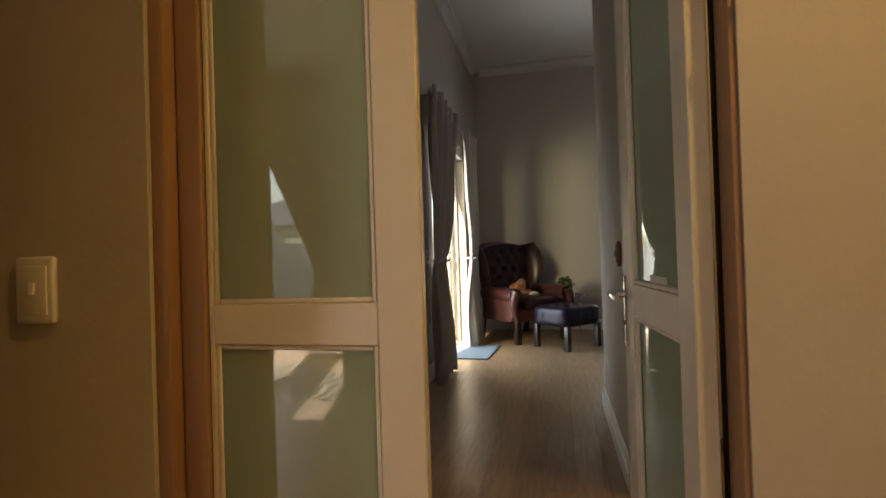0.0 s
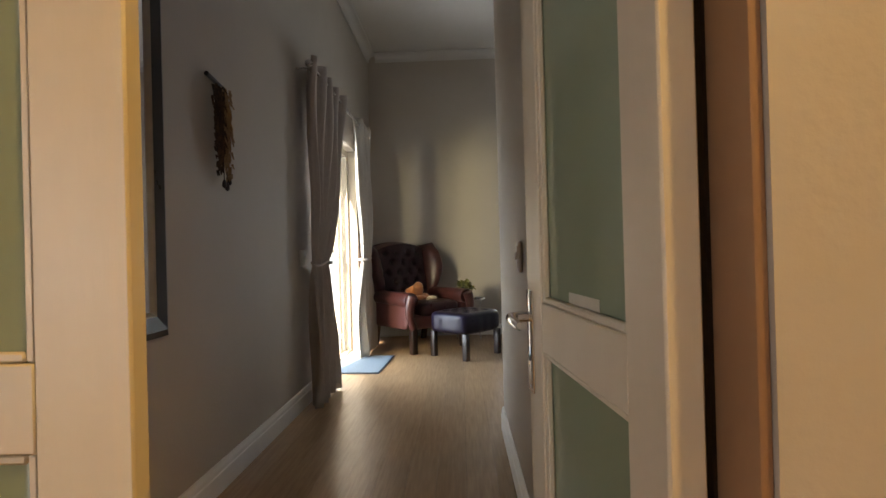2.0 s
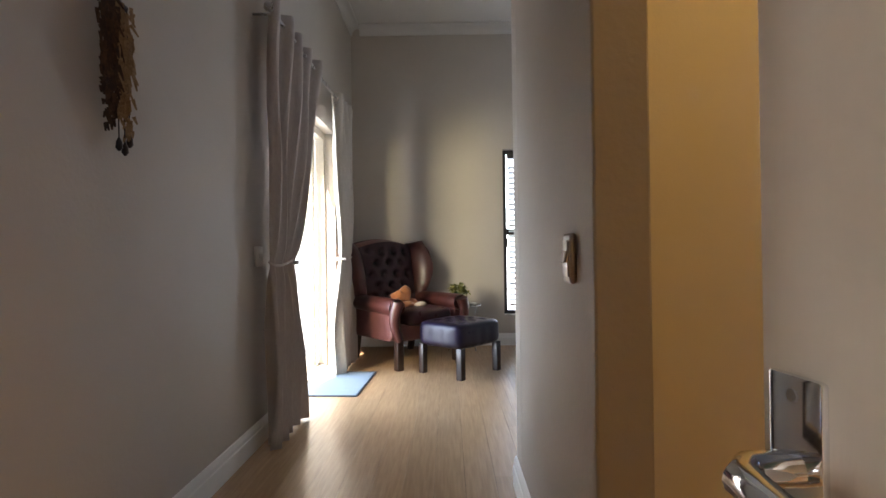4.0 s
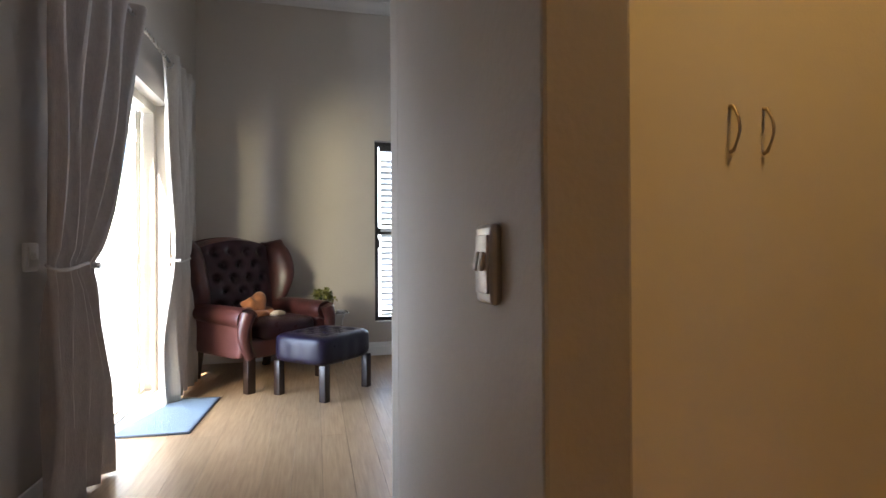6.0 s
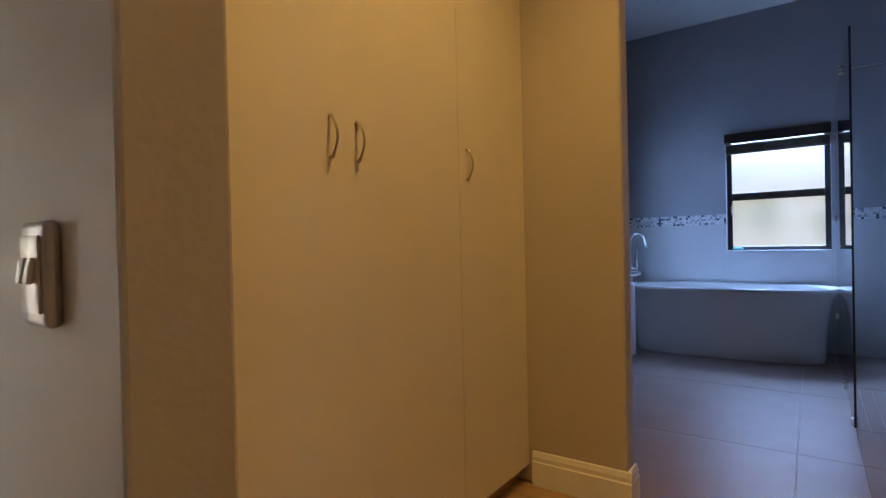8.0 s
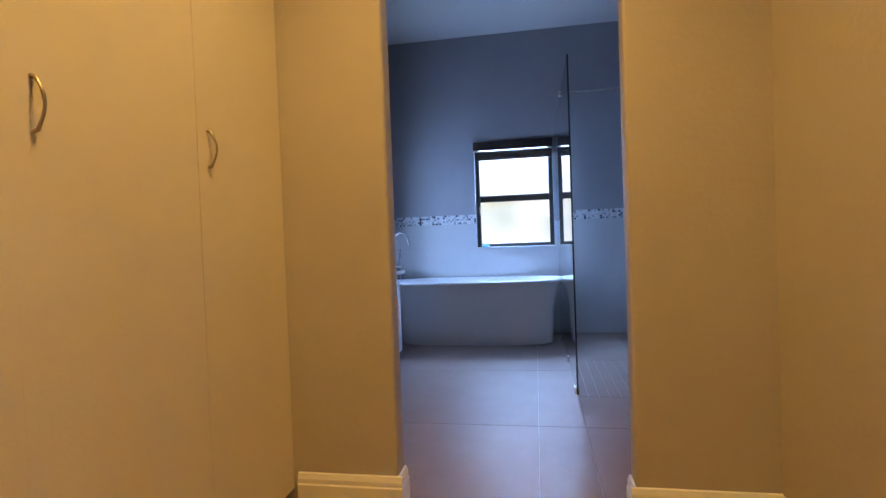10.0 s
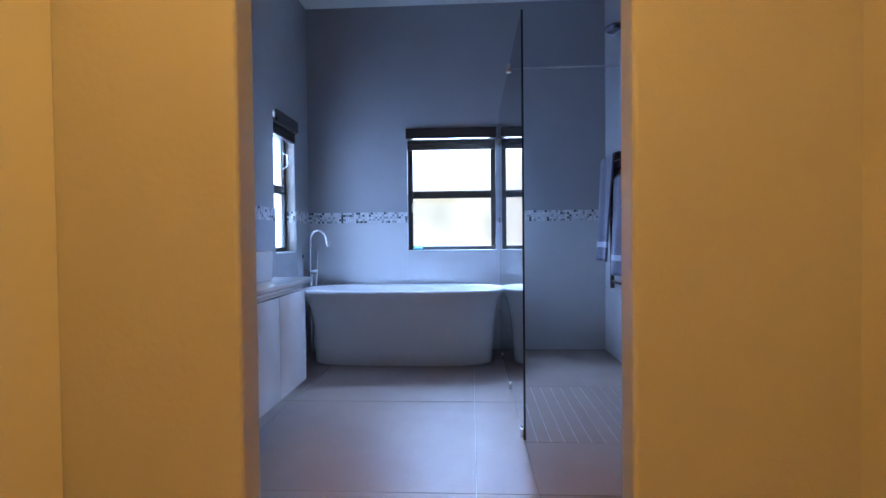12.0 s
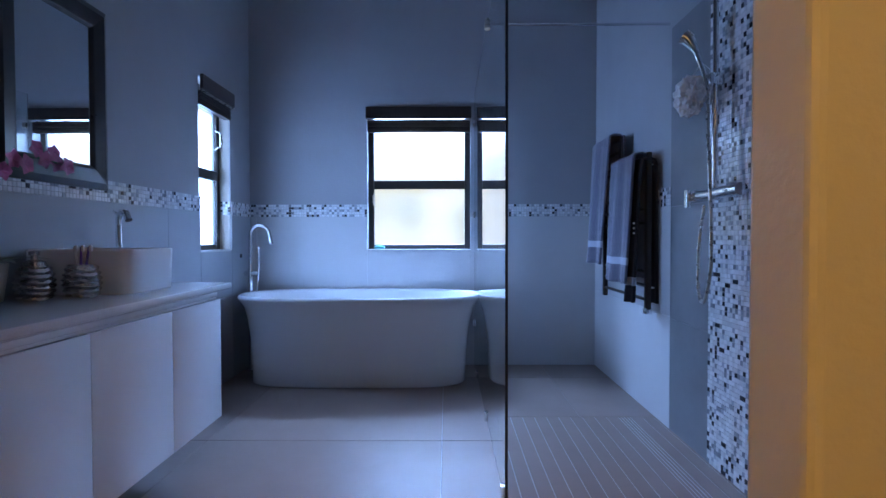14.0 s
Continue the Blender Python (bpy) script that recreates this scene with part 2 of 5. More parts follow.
def frosted_material():
    m = bpy.data.materials.new("green_tinted_frosted_film_glass")
    m.use_nodes = True
    t, p = m.node_tree, m.node_tree.nodes["Principled BSDF"]
    N, L = t.nodes.new, t.links.new
    tc = N("ShaderNodeNewGeometry")
    n = N("ShaderNodeTexNoise")
    n.inputs["Scale"].default_value = 2.0
    L(tc.outputs["Position"], n.inputs["Vector"])
    r = N("ShaderNodeMix")
    r.data_type = "RGBA"
    r.inputs[6].default_value, r.inputs[7].default_value = (0.33, 0.40, 0.29, 1), (0.29, 0.36, 0.255, 1)
    L(n.outputs[0], r.inputs[0])
    L(r.outputs[2], p.inputs["Base Color"])
    p.inputs["Roughness"].default_value = 0.02
    p.inputs["IOR"].default_value = 1.8
    p.inputs["Specular IOR Level"].default_value = 0.8
    tr = N("ShaderNodeBsdfTranslucent")
    tr.inputs[0].default_value = (0.45, 0.52, 0.40, 1)
    ms = N("ShaderNodeMixShader")
    ms.inputs[0].default_value = 0.2
    L(p.outputs[0], ms.inputs[1])
    L(tr.outputs[0], ms.inputs[2])
    L(ms.outputs[0], t.nodes["Material Output"].inputs["Surface"])
    return m


FROST = frosted_material()


def zebra_material():
    m = material("zebra_hide", (0.62, 0.58, 0.50), (0.55, 0.50, 0.43), 10, rough=0.9, bump=0.4, bump_scale=200)
    t, p = m.node_tree, m.node_tree.nodes["Principled BSDF"]
    g = t.nodes.new("ShaderNodeNewGeometry")
    w = t.nodes.new("ShaderNodeTexWave")
    w.inputs["Scale"].default_value, w.inputs["Distortion"].default_value = 3.2, 5.0
    w.inputs["Detail Scale"].default_value = 1.2
    t.links.new(g.outputs["Position"], w.inputs["Vector"])
    k = t.nodes.new("ShaderNodeMath")
    k.operation = "GREATER_THAN"
    k.inputs[1].default_value = 0.5
    t.links.new(w.outputs["Fac"], k.inputs[0])
    x = t.nodes.new("ShaderNodeMix")
    x.data_type = "RGBA"
    x.inputs[6].default_value, x.inputs[7].default_value = (0.60, 0.56, 0.48, 1), (0.035, 0.028, 0.024, 1)
    t.links.new(k.outputs[0], x.inputs[0])
    t.links.new(x.outputs[2], p.inputs["Base Color"])
    return m


ZEBRA = zebra_material()


# ---- mesh helpers ----
def mesh_of(bm, name, mat, smooth=False, angle=40):
    me = bpy.data.meshes.new(name)
    bmesh.ops.recalc_face_normals(bm, faces=bm.faces)
    bm.to_mesh(me)
    bm.free()
    for m in (mat if isinstance(mat, (list, tuple)) else [mat]):
        me.materials.append(m)
    if smooth:
        for f in me.polygons:
            f.use_smooth = f.area < 0.002 or max(abs(c) for c in f.normal) < 0.9999
        me.set_sharp_from_angle(angle=radians(angle))
    return me


def part(name, bm, mat, parent, label="", smooth=True, angle=40):
    ob = new(name, mesh_of(bm, name, mat, smooth, angle))
    ob.parent = parent
    if label:
        tagged(ob, label)
    return ob


def empty(name, place=(0, 0, 0), turn=0.0):
    e = new(name)
    e.empty_display_size = 0.1
    e.matrix_basis = pose(*place, 0, 0, turn)
    return e


def structure(name, bm, mat, smooth=False):
    return tagged(new(name, mesh_of(bm, name, mat, smooth)), kind="structure")


def box(bm, a, b, bevel=0.0, seg=2):
    lo, hi = [min(p, q) for p, q in zip(a, b)], [max(p, q) for p, q in zip(a, b)]
    r = bmesh.ops.create_cube(bm, size=1)
    for v in r["verts"]:
        v.co = [lo[i] + (v.co[i] + 0.5) * (hi[i] - lo[i]) for i in range(3)]
    if bevel:
        es = list({e for v in r["verts"] for e in v.link_edges})
        bmesh.ops.bevel(bm, geom=es, offset=min(bevel, 0.49 * min(h - l for l, h in zip(lo, hi))), segments=seg, profile=0.5, affect="EDGES")
    return bm


def boxes(*pairs, bevel=0.0, seg=2):
    bm = bmesh.new()
    for a, b in pairs:
        box(bm, a, b, bevel, seg)
    return bm


def lathe(profile, seg=32, centre=(0, 0), ripple=None):
    """A turned body from (radius, height) pairs."""
    bm = bmesh.new()
    rings = []
    for r, z in profile:
        ring = []
        for i in range(seg):
            a = 2 * math.pi * i / seg
            k = r * (ripple(a, z) if ripple else 1)
            ring.append(bm.verts.new((centre[0] + k * math.cos(a), centre[1] + k * math.sin(a), z)))
        rings.append(ring)
    for p, q in zip(rings, rings[1:]):
        for i in range(seg):
            bm.faces.new((p[i], p[(i + 1) % seg], q[(i + 1) % seg], q[i]))
    bm.faces.new(rings[0][::-1])
    bm.faces.new(rings[-1])
    return bm


def tube(points, radius, seg=12, bm=None, flat=1.0):
    """A round bar that follows points; radius may be one number or one for each point."""
    bm = bm or bmesh.new()
    pts = [Vector(p) for p in points]
    rad = radius if isinstance(radius, (list, tuple)) else [radius] * len(pts)
    rings, side = [], None
    for i, p in enumerate(pts):
        d = (pts[min(i + 1, len(pts) - 1)] - pts[max(i - 1, 0)]).normalized()
        if side is None:
            side = d.cross(Vector((0, 0, 1)) if abs(d.z) < 0.9 else Vector((1, 0, 0))).normalized()
        side = (side - d * side.dot(d)).normalized()
        up = d.cross(side)
        rings.append([bm.verts.new(p + (side * math.cos(2 * math.pi * k / seg) + up * flat * math.sin(2 * math.pi * k / seg)) * rad[i]) for k in range(seg)])
    for a, b in zip(rings, rings[1:]):
        for k in range(seg):
            bm.faces.new((a[k], a[(k + 1) % seg], b[(k + 1) % seg], b[k]))
    bm.faces.new(rings[0][::-1])
    bm.faces.new(rings[-1])
    return bm


def arc(c, r, a0, a1, n, u, v):
    c, u, v = Vector(c), Vector(u), Vector(v)
    return [c + r * (u * math.cos(radians(a0 + (a1 - a0) * i / n)) + v * math.sin(radians(a0 + (a1 - a0) * i / n))) for i in range(n + 1)]


def surface(fn, nu, nv, bm=None, close_u=False):
    """A grid surface of fn(u, v) with u and v from 0 to 1."""
    bm = bm or bmesh.new()
    g = [[bm.verts.new(fn(i / nu, j / nv)) for j in range(nv + 1)] for i in range(nu if close_u else nu + 1)]
    for i in range(nu):
        for j in range(nv):
            k = (i + 1) % nu if close_u else i + 1
            bm.faces.new((g[i][j], g[k][j], g[k][j + 1], g[i][j + 1]))
    return bm


def cushion(bm, a, b, puff=0.03, power=4.0, n=14, fn=None):
    """A padded block: a rounded box whose faces swell."""
    c = [(p + q) / 2 for p, q in zip(a, b)]
    h = [abs(q - p) / 2 for p, q in zip(a, b)]
    r = bmesh.ops.create_cube(bm, size=2)
    vs, es = r["verts"], list({e for v in r["verts"] for e in v.link_edges})
    bmesh.ops.subdivide_edges(bm, edges=es, cuts=n, use_grid_fill=True)
    for v in bm.verts:
        x, y, z = v.co
        k = (abs(x) ** power + abs(y) ** power + abs(z) ** power) ** (1 / power)
        x, y, z = x / k, y / k, z / k
        s = 1 + puff * (1 - x * x) * (1 - y * y) if abs(z) > 0.7 else 1
        v.co = (c[0] + x * h[0], c[1] + y * h[1], c[2] + z * h[2] * s)
        if fn:
            v.co = fn(v.co, (x, y, z))
    return bm


def thicken(ob, t, offset=0.0):
    s = ob.modifiers.new("thickness", "SOLIDIFY")
    s.thickness, s.offset = t, offset
    return ob


# ---- large structure ----
CEIL, CEIL_LOW = 3.62, 3.25
# bedroom walls
structure("wall_west", boxes(((-0.22, 1.5, 0), (0, 4.92, CEIL)), ((-0.22, 4.92, 2.2), (0, 6.64, CEIL)), ((-0.22, 6.64, 0), (0, 7.78, CEIL))), PAINT)
structure("wall_north", boxes(((0, 7.58, 0), (1.70, 7.78, CEIL)), ((1.70, 7.58, 0), (2.62, 7.78, 0.345)), ((1.70, 7.58, 2.215), (2.62, 7.78, CEIL)),
                              ((2.62, 7.58, 0), (5.30, 7.78, CEIL))), PAINT)
structure("wall_east", boxes(((5.10, 4.05, 0), (5.30, 7.58, CEIL))), PAINT)
structure("wall_partition", boxes(((1.37, 2.78, 0), (1.49, 3.9, CEIL)), bevel=0.006), PAINT)
structure("wall_shared", boxes(((1.37, 3.9, 0), (6.13, 4.05, CEIL)), ((6.13, 3.9, 0), (6.62, 4.05, 0.95)), ((6.13, 3.9, 2.085), (6.62, 4.05, CEIL)),
                               ((6.62, 3.9, 0), (7.2, 4.05, CEIL))), PAINT)
# the wall with the double door
structure("wall_door", boxes(((-2.2, 1.4, 0), (0.172, 1.5, CEIL)), ((1.405, 1.4, 0), (3.23, 1.5, CEIL)), ((0.172, 1.4, 2.16), (1.405, 1.5, CEIL))), PAINT)
# passage to bathroom wall with rounded plaster reveals
structure("wall_bathroom_front", boxes(((3.23, 2.85, 0), (3.33, 3.9, CEIL)), ((3.23, 1.03, 0), (3.33, 1.975, CEIL)), bevel=0.012, seg=3), PAINT)
structure("lintel_bathroom", boxes(((3.233, 1.975, 2.36), (3.327, 2.85, CEIL))), PAINT)
# bathroom
structure("wall_bathroom_back", boxes(((7.0, 0.89, 0), (7.2, 2.095, CEIL)), ((7.0, 2.935, 0), (7.2, 3.9, CEIL)), ((7.0, 2.095, 0), (7.2, 2.935, 0.94)),
                                      ((7.0, 2.095, 2.08), (7.2, 2.935, CEIL))), PAINT_BATH)
structure("wall_bathroom_right", boxes(((3.23, 0.89, 0), (7.0, 1.08, CEIL))), PAINT_BATH)
structure("wall_bathroom_left_lining", boxes(((3.33, 3.89, 0), (6.13, 3.899, CEIL_LOW)), ((6.62, 3.89, 0), (7.0, 3.899, CEIL_LOW)),
                                             ((6.13, 3.89, 0), (6.62, 3.899, 0.95)), ((6.13, 3.89, 2.085), (6.62, 3.899, CEIL_LOW))), PAINT_BATH)
structure("wall_bathroom_front_lining", boxes(((3.331, 2.862, 0), (3.336, 3.89, CEIL_LOW)), ((3.331, 1.03, 0), (3.336, 1.963, CEIL_LOW))), PAINT_BATH)
# hall and living room beyond, behind the start of the walk
structure("wall_hall_west", boxes(((-2.2, 0.6, 0), (-0.075, 0.75, CEIL))), PAINT)
structure("wall_hall_nook", boxes(((-2.35, 0.6, 0), (-2.2, 1.5, CEIL))), PAINT)
structure("wall_hall_south", boxes(((-0.37, -0.92, 0), (3.3, -0.77, CEIL))), PAINT)
structure("wall_hall_east", boxes(((3.15, -0.77, 0), (3.3, 1.4, CEIL))), PAINT)
structure("wall_living_east", boxes(((-0.37, -3.1, 0), (-0.22, -0.92, CEIL))), PAINT)
structure("wall_living_south", boxes(((-5.2, -3.1, 0), (-3.1, -2.95, CEIL)), ((-1.0, -3.1, 0), (-0.37, -2.95, CEIL)), ((-3.1, -3.1, 2.24), (-1.0, -2.95, CEIL))), PAINT)
structure("wall_living_west", boxes(((-5.35, -3.1, 0), (-5.2, 0.75, CEIL))), PAINT)
structure("wall_living_north", boxes(((-5.2, 0.6, 0), (-2.35, 0.75, CEIL))), PAINT)
# ceilings
structure("ceiling_bedroom", boxes(((-0.22, 1.5, CEIL), (1.49, 7.78, CEIL + 0.1)), ((1.49, 3.9, CEIL), (5.3, 7.78, CEIL + 0.1))), CEILING)
structure("ceiling_passage", boxes(((1.49, 1.5, CEIL_LOW), (3.23, 3.9, CEIL_LOW + 0.1))), CEILING)
structure("ceiling_bathroom", boxes(((3.33, 1.03, CEIL_LOW), (7.0, 3.89, CEIL_LOW + 0.1))), CEILING)
structure("ceiling_hall", boxes(((-5.35, -3.1, CEIL_LOW), (3.3, 1.4, CEIL_LOW + 0.1))), CEILING)


def cornice(name, a, b, inward, z):
    """A coved cornice from a to b, its hollow towards inward."""
    a, b, n = Vector((*a, 0)), Vector((*b, 0)), Vector((*inward, 0))
    prof = [(0, -0.10), (0.012, -0.10), (0.016, -0.085)] + [(0.016 + 0.075 * (1 - math.cos(radians(t))), -0.085 + 0.07 * math.sin(radians(t))) for t in range(15, 91, 15)] + [(0.10, -0.012), (0.10, 0), (0, 0)]
    bm = bmesh.new()
    ends = [[bm.verts.new(p + n * o + Vector((0, 0, z + h))) for o, h in prof] for p in (a, b)]
    k = len(prof)
    for i in range(k):
        bm.faces.new((ends[0][i], ends[0][(i + 1) % k], ends[1][(i + 1) % k], ends[1][i]))
    bm.faces.new(ends[0])
    bm.faces.new(ends[1][::-1])
    return structure(name, bm, CEILING)


cornice("cornice_west", (0, 1.5), (0, 7.58), (1, 0), CEIL)
cornice("cornice_north", (0.1, 7.58), (5.1, 7.58), (0, -1), CEIL)
cornice("cornice_partition", (1.37, 2.78), (1.37, 4.05), (-1, 0), CEIL)
cornice("cornice_shared", (1.37, 4.05), (5.1, 4.05), (0, 1), CEIL)


def baseboard(name, a, b, inward, h=0.135, mat=None):
    """A skirting with a rounded, stepped top from a to b."""
    a, b, n = Vector((*a, 0)), Vector((*b, 0)), Vector((*inward, 0))
    prof = [(0, 0.001), (0.018, 0.001), (0.018, h - 0.045), (0.014, h - 0.04), (0.014, h - 0.022), (0.010, h - 0.010), (0.008, h - 0.003), (0.004, h), (0, h)]
    bm = bmesh.new()
    ends = [[bm.verts.new(p + n * o + Vector((0, 0, z))) for o, z in prof] for p in (a, b)]
    k = len(prof)
    for i in range(k):
        bm.faces.new((ends[0][i], ends[0][(i + 1) % k], ends[1][(i + 1) % k], ends[1][i]))
    bm.faces.new(ends[0])
    bm.faces.new(ends[1][::-1])
    return structure(name, bm, mat or WHITE)


baseboard("baseboard_west_1", (0, 1.55), (0, 4.92), (1, 0))
baseboard("baseboard_west_2", (0, 6.64), (0, 7.58), (1, 0))
baseboard("baseboard_north", (0.018, 7.58), (5.1, 7.58), (0, -1))
baseboard("baseboard_partition", (1.37, 2.762), (1.37, 4.068), (-1, 0))
baseboard("baseboard_partition_end", (1.37, 2.78), (1.49, 2.78), (0, -1))
baseboard("baseboard_shared", (1.37, 4.05), (5.1, 4.05), (0, 1))
baseboard("baseboard_bath_front_1", (3.23, 2.832), (3.23, 3.26), (-1, 0), 0.15)
baseboard("baseboard_bath_reveal_1", (3.23, 2.85), (3.33, 2.85), (0, -1), 0.15)
baseboard("baseboard_bath_front_2", (3.23, 1.5), (3.23, 1.993), (-1, 0), 0.15)
baseboard("baseboard_bath_reveal_2", (3.23, 1.975), (3.33, 1.975), (0, 1), 0.15)
baseboard("baseboard_passage", (1.5, 1.5), (3.21, 1.5), (0, 1), 0.15)
baseboard("baseboard_hall_south", (-0.37, -0.77), (3.15, -0.77), (0, 1), 0.15)

# ---- outdoors ----
structure("ground", boxes(((-400, -400, -0.35), (400, 400, -0.16))), PAVING)
structure("patio", boxes(((-6, 3.6, -0.16), (-0.22, 8.4, -0.03))), PAVING)
structure("garden_wall_west", boxes(((-6.2, 2.0, -0.16), (-6.0, 10, 1.1)), bevel=0.01), PLASTER_OUT)


def backdrop(name, a, b, power):
    """A plain glowing view of bright sky and blurred garden outside a window."""
    m = bpy.data.materials.new(name)
    m.use_nodes = True
    t = m.node_tree
    t.nodes.clear()
    g = t.nodes.new("ShaderNodeNewGeometry")
    n = t.nodes.new("ShaderNodeTexNoise")
    n.inputs["Scale"].default_value, n.inputs["Detail"].default_value = 2.6, 2
    t.links.new(g.outputs["Position"], n.inputs["Vector"])
    r = t.nodes.new("ShaderNodeValToRGB")
    r.color_ramp.elements[0].position, r.color_ramp.elements[0].color = 0.38, (0.30, 0.36, 0.16, 1)
    r.color_ramp.elements[1].position, r.color_ramp.elements[1].color = 0.56, (0.92, 0.97, 1.0, 1)
    mid = r.color_ramp.elements.new(0.45)
    mid.color = (0.80, 0.80, 0.50, 1)
    t.links.new(n.outputs[0], r.inputs[0])
    em = t.nodes.new("ShaderNodeEmission")
    em.inputs[1].default_value = power
    t.links.new(r.outputs[0], em.inputs[0])
    o = t.nodes.new("ShaderNodeOutputMaterial")
    t.links.new(em.outputs[0], o.inputs["Surface"])
    return structure(name, boxes((a, b)), m)


backdrop("backdrop_garden_east", (8.2, -0.5, -0.15), (8.25, 5.5, 4.5), 0.078)
backdrop("backdrop_garden_north", (5.6, 5.1, -0.15), (8.1, 5.15, 4.5), 0.078)

def neighbour_house():
    h = tagged(empty("neighbour_house", (-5.2, -16.0, -0.16)), "pale plastered neighbouring house with grey sheet roof", "house")
    part("wall", boxes(((-6, -5, 0), (5.0, 0, 2.75))), PLASTER_OUT, h, smooth=False)
    bm = bmesh.new()
    pts = [(-6.4, 0.5, 2.7), (5.4, 0.5, 2.7), (3.0, -2.6, 4.4), (-4.0, -2.6, 4.4), (-6.4, -5.5, 2.7), (5.4, -5.5, 2.7)]
    v = [bm.verts.new(p) for p in pts]
    for f in ((0, 1, 2, 3), (1, 5, 2), (5, 4, 3, 2), (4, 0, 3), (0, 4, 5, 1)):
        bm.faces.new([v[i] for i in f])
    part("roof", bm, ROOF, h, "grey hipped roof", smooth=False)
    part("fascia", boxes(((-6.4, 0.46, 2.5), (5.4, 0.52, 2.72))), WHITE, h, smooth=False)
    for x in (-4.2, -1.6, 1.2, 3.2):
        w = part("window", boxes(((x, -0.02, 1.0), (x + 1.1, 0.03, 2.1))), BRONZE, h, smooth=False)
        part("pane", boxes(((x + 0.05, 0.031, 1.05), (x + 0.53, 0.035, 2.05))), MIRROR, w, smooth=False)
        part("pane", boxes(((x + 0.57, 0.031, 1.05), (x + 1.05, 0.035, 2.05))), MIRROR, w, smooth=False)


neighbour_house()
structure("boundary_wall_south", boxes(((-14, -11.2, -0.16), (4, -11.0, 1.5)), bevel=0.01), PLASTER_OUT)


# ---- windows and glazed doors ----
def window_unit(name, origin, along, depth, w, h, mid, panes, mat, label):
    """A frame of w by h in an opening: along is the run of its sill, depth points outdoors; mid is the height of its transom."""
    e = tagged(empty(name, origin), label, "window", kind="structure")
    U, D = Vector(along), Vector(depth)

    def slab(bm, u0, u1, z0, z1, d0, d1):
        p, q = U * u0 + D * d0, U * u1 + D * d1
        return box(bm, (p.x, p.y, z0), (q.x, q.y, z1), 0.003, 1)
    bm = bmesh.new()
    for u0, u1, z0, z1 in ((0, 0.045, 0, h), (w - 0.045, w, 0, h), (0.045, w - 0.045, 0, 0.04), (0.045, w - 0.045, h - 0.045, h)):
        slab(bm, u0, u1, z0, z1, 0, 0.05)
    part("window_frame", bm, mat, e)
    bm = bmesh.new()
    slab(bm, 0.046, w - 0.046, mid, mid + 0.07, -0.004, 0.046)
    part("transom", bm, mat, e)
    for z0, z1 in ((0.04, mid), (mid + 0.07, h - 0.045)):
        bm = bmesh.new()
        slab(bm, 0.045, w - 0.045, z0, z1, 0.022, 0.026)
        g = part("pane", bm, panes, e, smooth=False)
        g.visible_shadow = False
    return e


def stay(parent, points):
    part("window_stay", tube(points, 0.006, 8), STEEL, parent, "small steel casement stay")


w1 = window_unit("window_bathroom_back", (7.08, 2.095, 0.94), (0, 1, 0), (1, 0, 0), 0.84, 1.14, 0.50, OBSCURE, BRONZE, "dark bronze framed bathroom window with obscure glass")
stay(w1, [(-0.01, 0.80, 0.36), (-0.02, 0.80, 0.44), (-0.012, 0.79, 0.47)])
w2 = window_unit("window_bathroom_left", (6.13, 3.97, 0.95), (1, 0, 0), (0, 1, 0), 0.49, 1.135, 0.50, OBSCURE, BRONZE, "narrow dark bronze bathroom window with obscure glass")
stay(w2, [(0.40, -0.01, 0.72), (0.40, -0.05, 0.75), (0.40, -0.05, 0.84), (0.40, -0.01, 0.86)])
w3 = window_unit("window_bedroom", (1.70, 7.66, 0.345), (1, 0, 0), (0, 1, 0), 0.92, 1.87, 0.90, GLASS, BRONZE, "dark framed bedroom window with a horizontal transom")
part("window_catch", boxes(((0.035, -0.03, 0.76), (0.055, 0.0, 0.86)), bevel=0.004), BRONZE, w3)
structure("sill_bathroom_back", boxes(((6.995, 2.10, 0.932), (7.09, 2.93, 0.944)), bevel=0.003), TILE_PALE)
structure("sill_bathroom_left", boxes(((6.135, 3.885, 0.942), (6.615, 3.98, 0.954)), bevel=0.003), TILE_PALE)


def venetian_blind(name, x0, x1, y, z0, z1, pitch, label):
    e = tagged(empty(name, (0, y, 0)), label, "blind")
    part("headrail", boxes(((x0, -0.03, z1 - 0.05), (x1, 0.03, z1)), bevel=0.004), BRONZE, e, "dark headrail")
    n = int((z1 - z0 - 0.10) / pitch)
    slat = mesh_of(boxes(((x0 + 0.01, -0.026, -0.0015), (x1 - 0.01, 0.026, 0.0015))), "slat", SLAT)
    for i in range(n):
        s = new("slat", slat)
        s.parent = e
        s.matrix_basis = Matrix.Translation((0, 0, z0 + 0.06 + i * pitch)) @ Matrix.Rotation(radians(-32), 4, "X")
    part("bottom_rail", boxes(((x0 + 0.01, -0.025, z0 + 0.015), (x1 - 0.01, 0.025, z0 + 0.035)), bevel=0.004), SLAT, e)
    for x in (x0 + 0.12, x1 - 0.12):
        part("cord", tube([(x, -0.028, z0 + 0.03), (x, -0.028, z1 - 0.05)], 0.0012, 6), SLAT, e)
    return e


venetian_blind("venetian_blind", 1.755, 2.57, 7.622, 0.39, 2.16, 0.060, "white slatted venetian blind in a dark window frame")


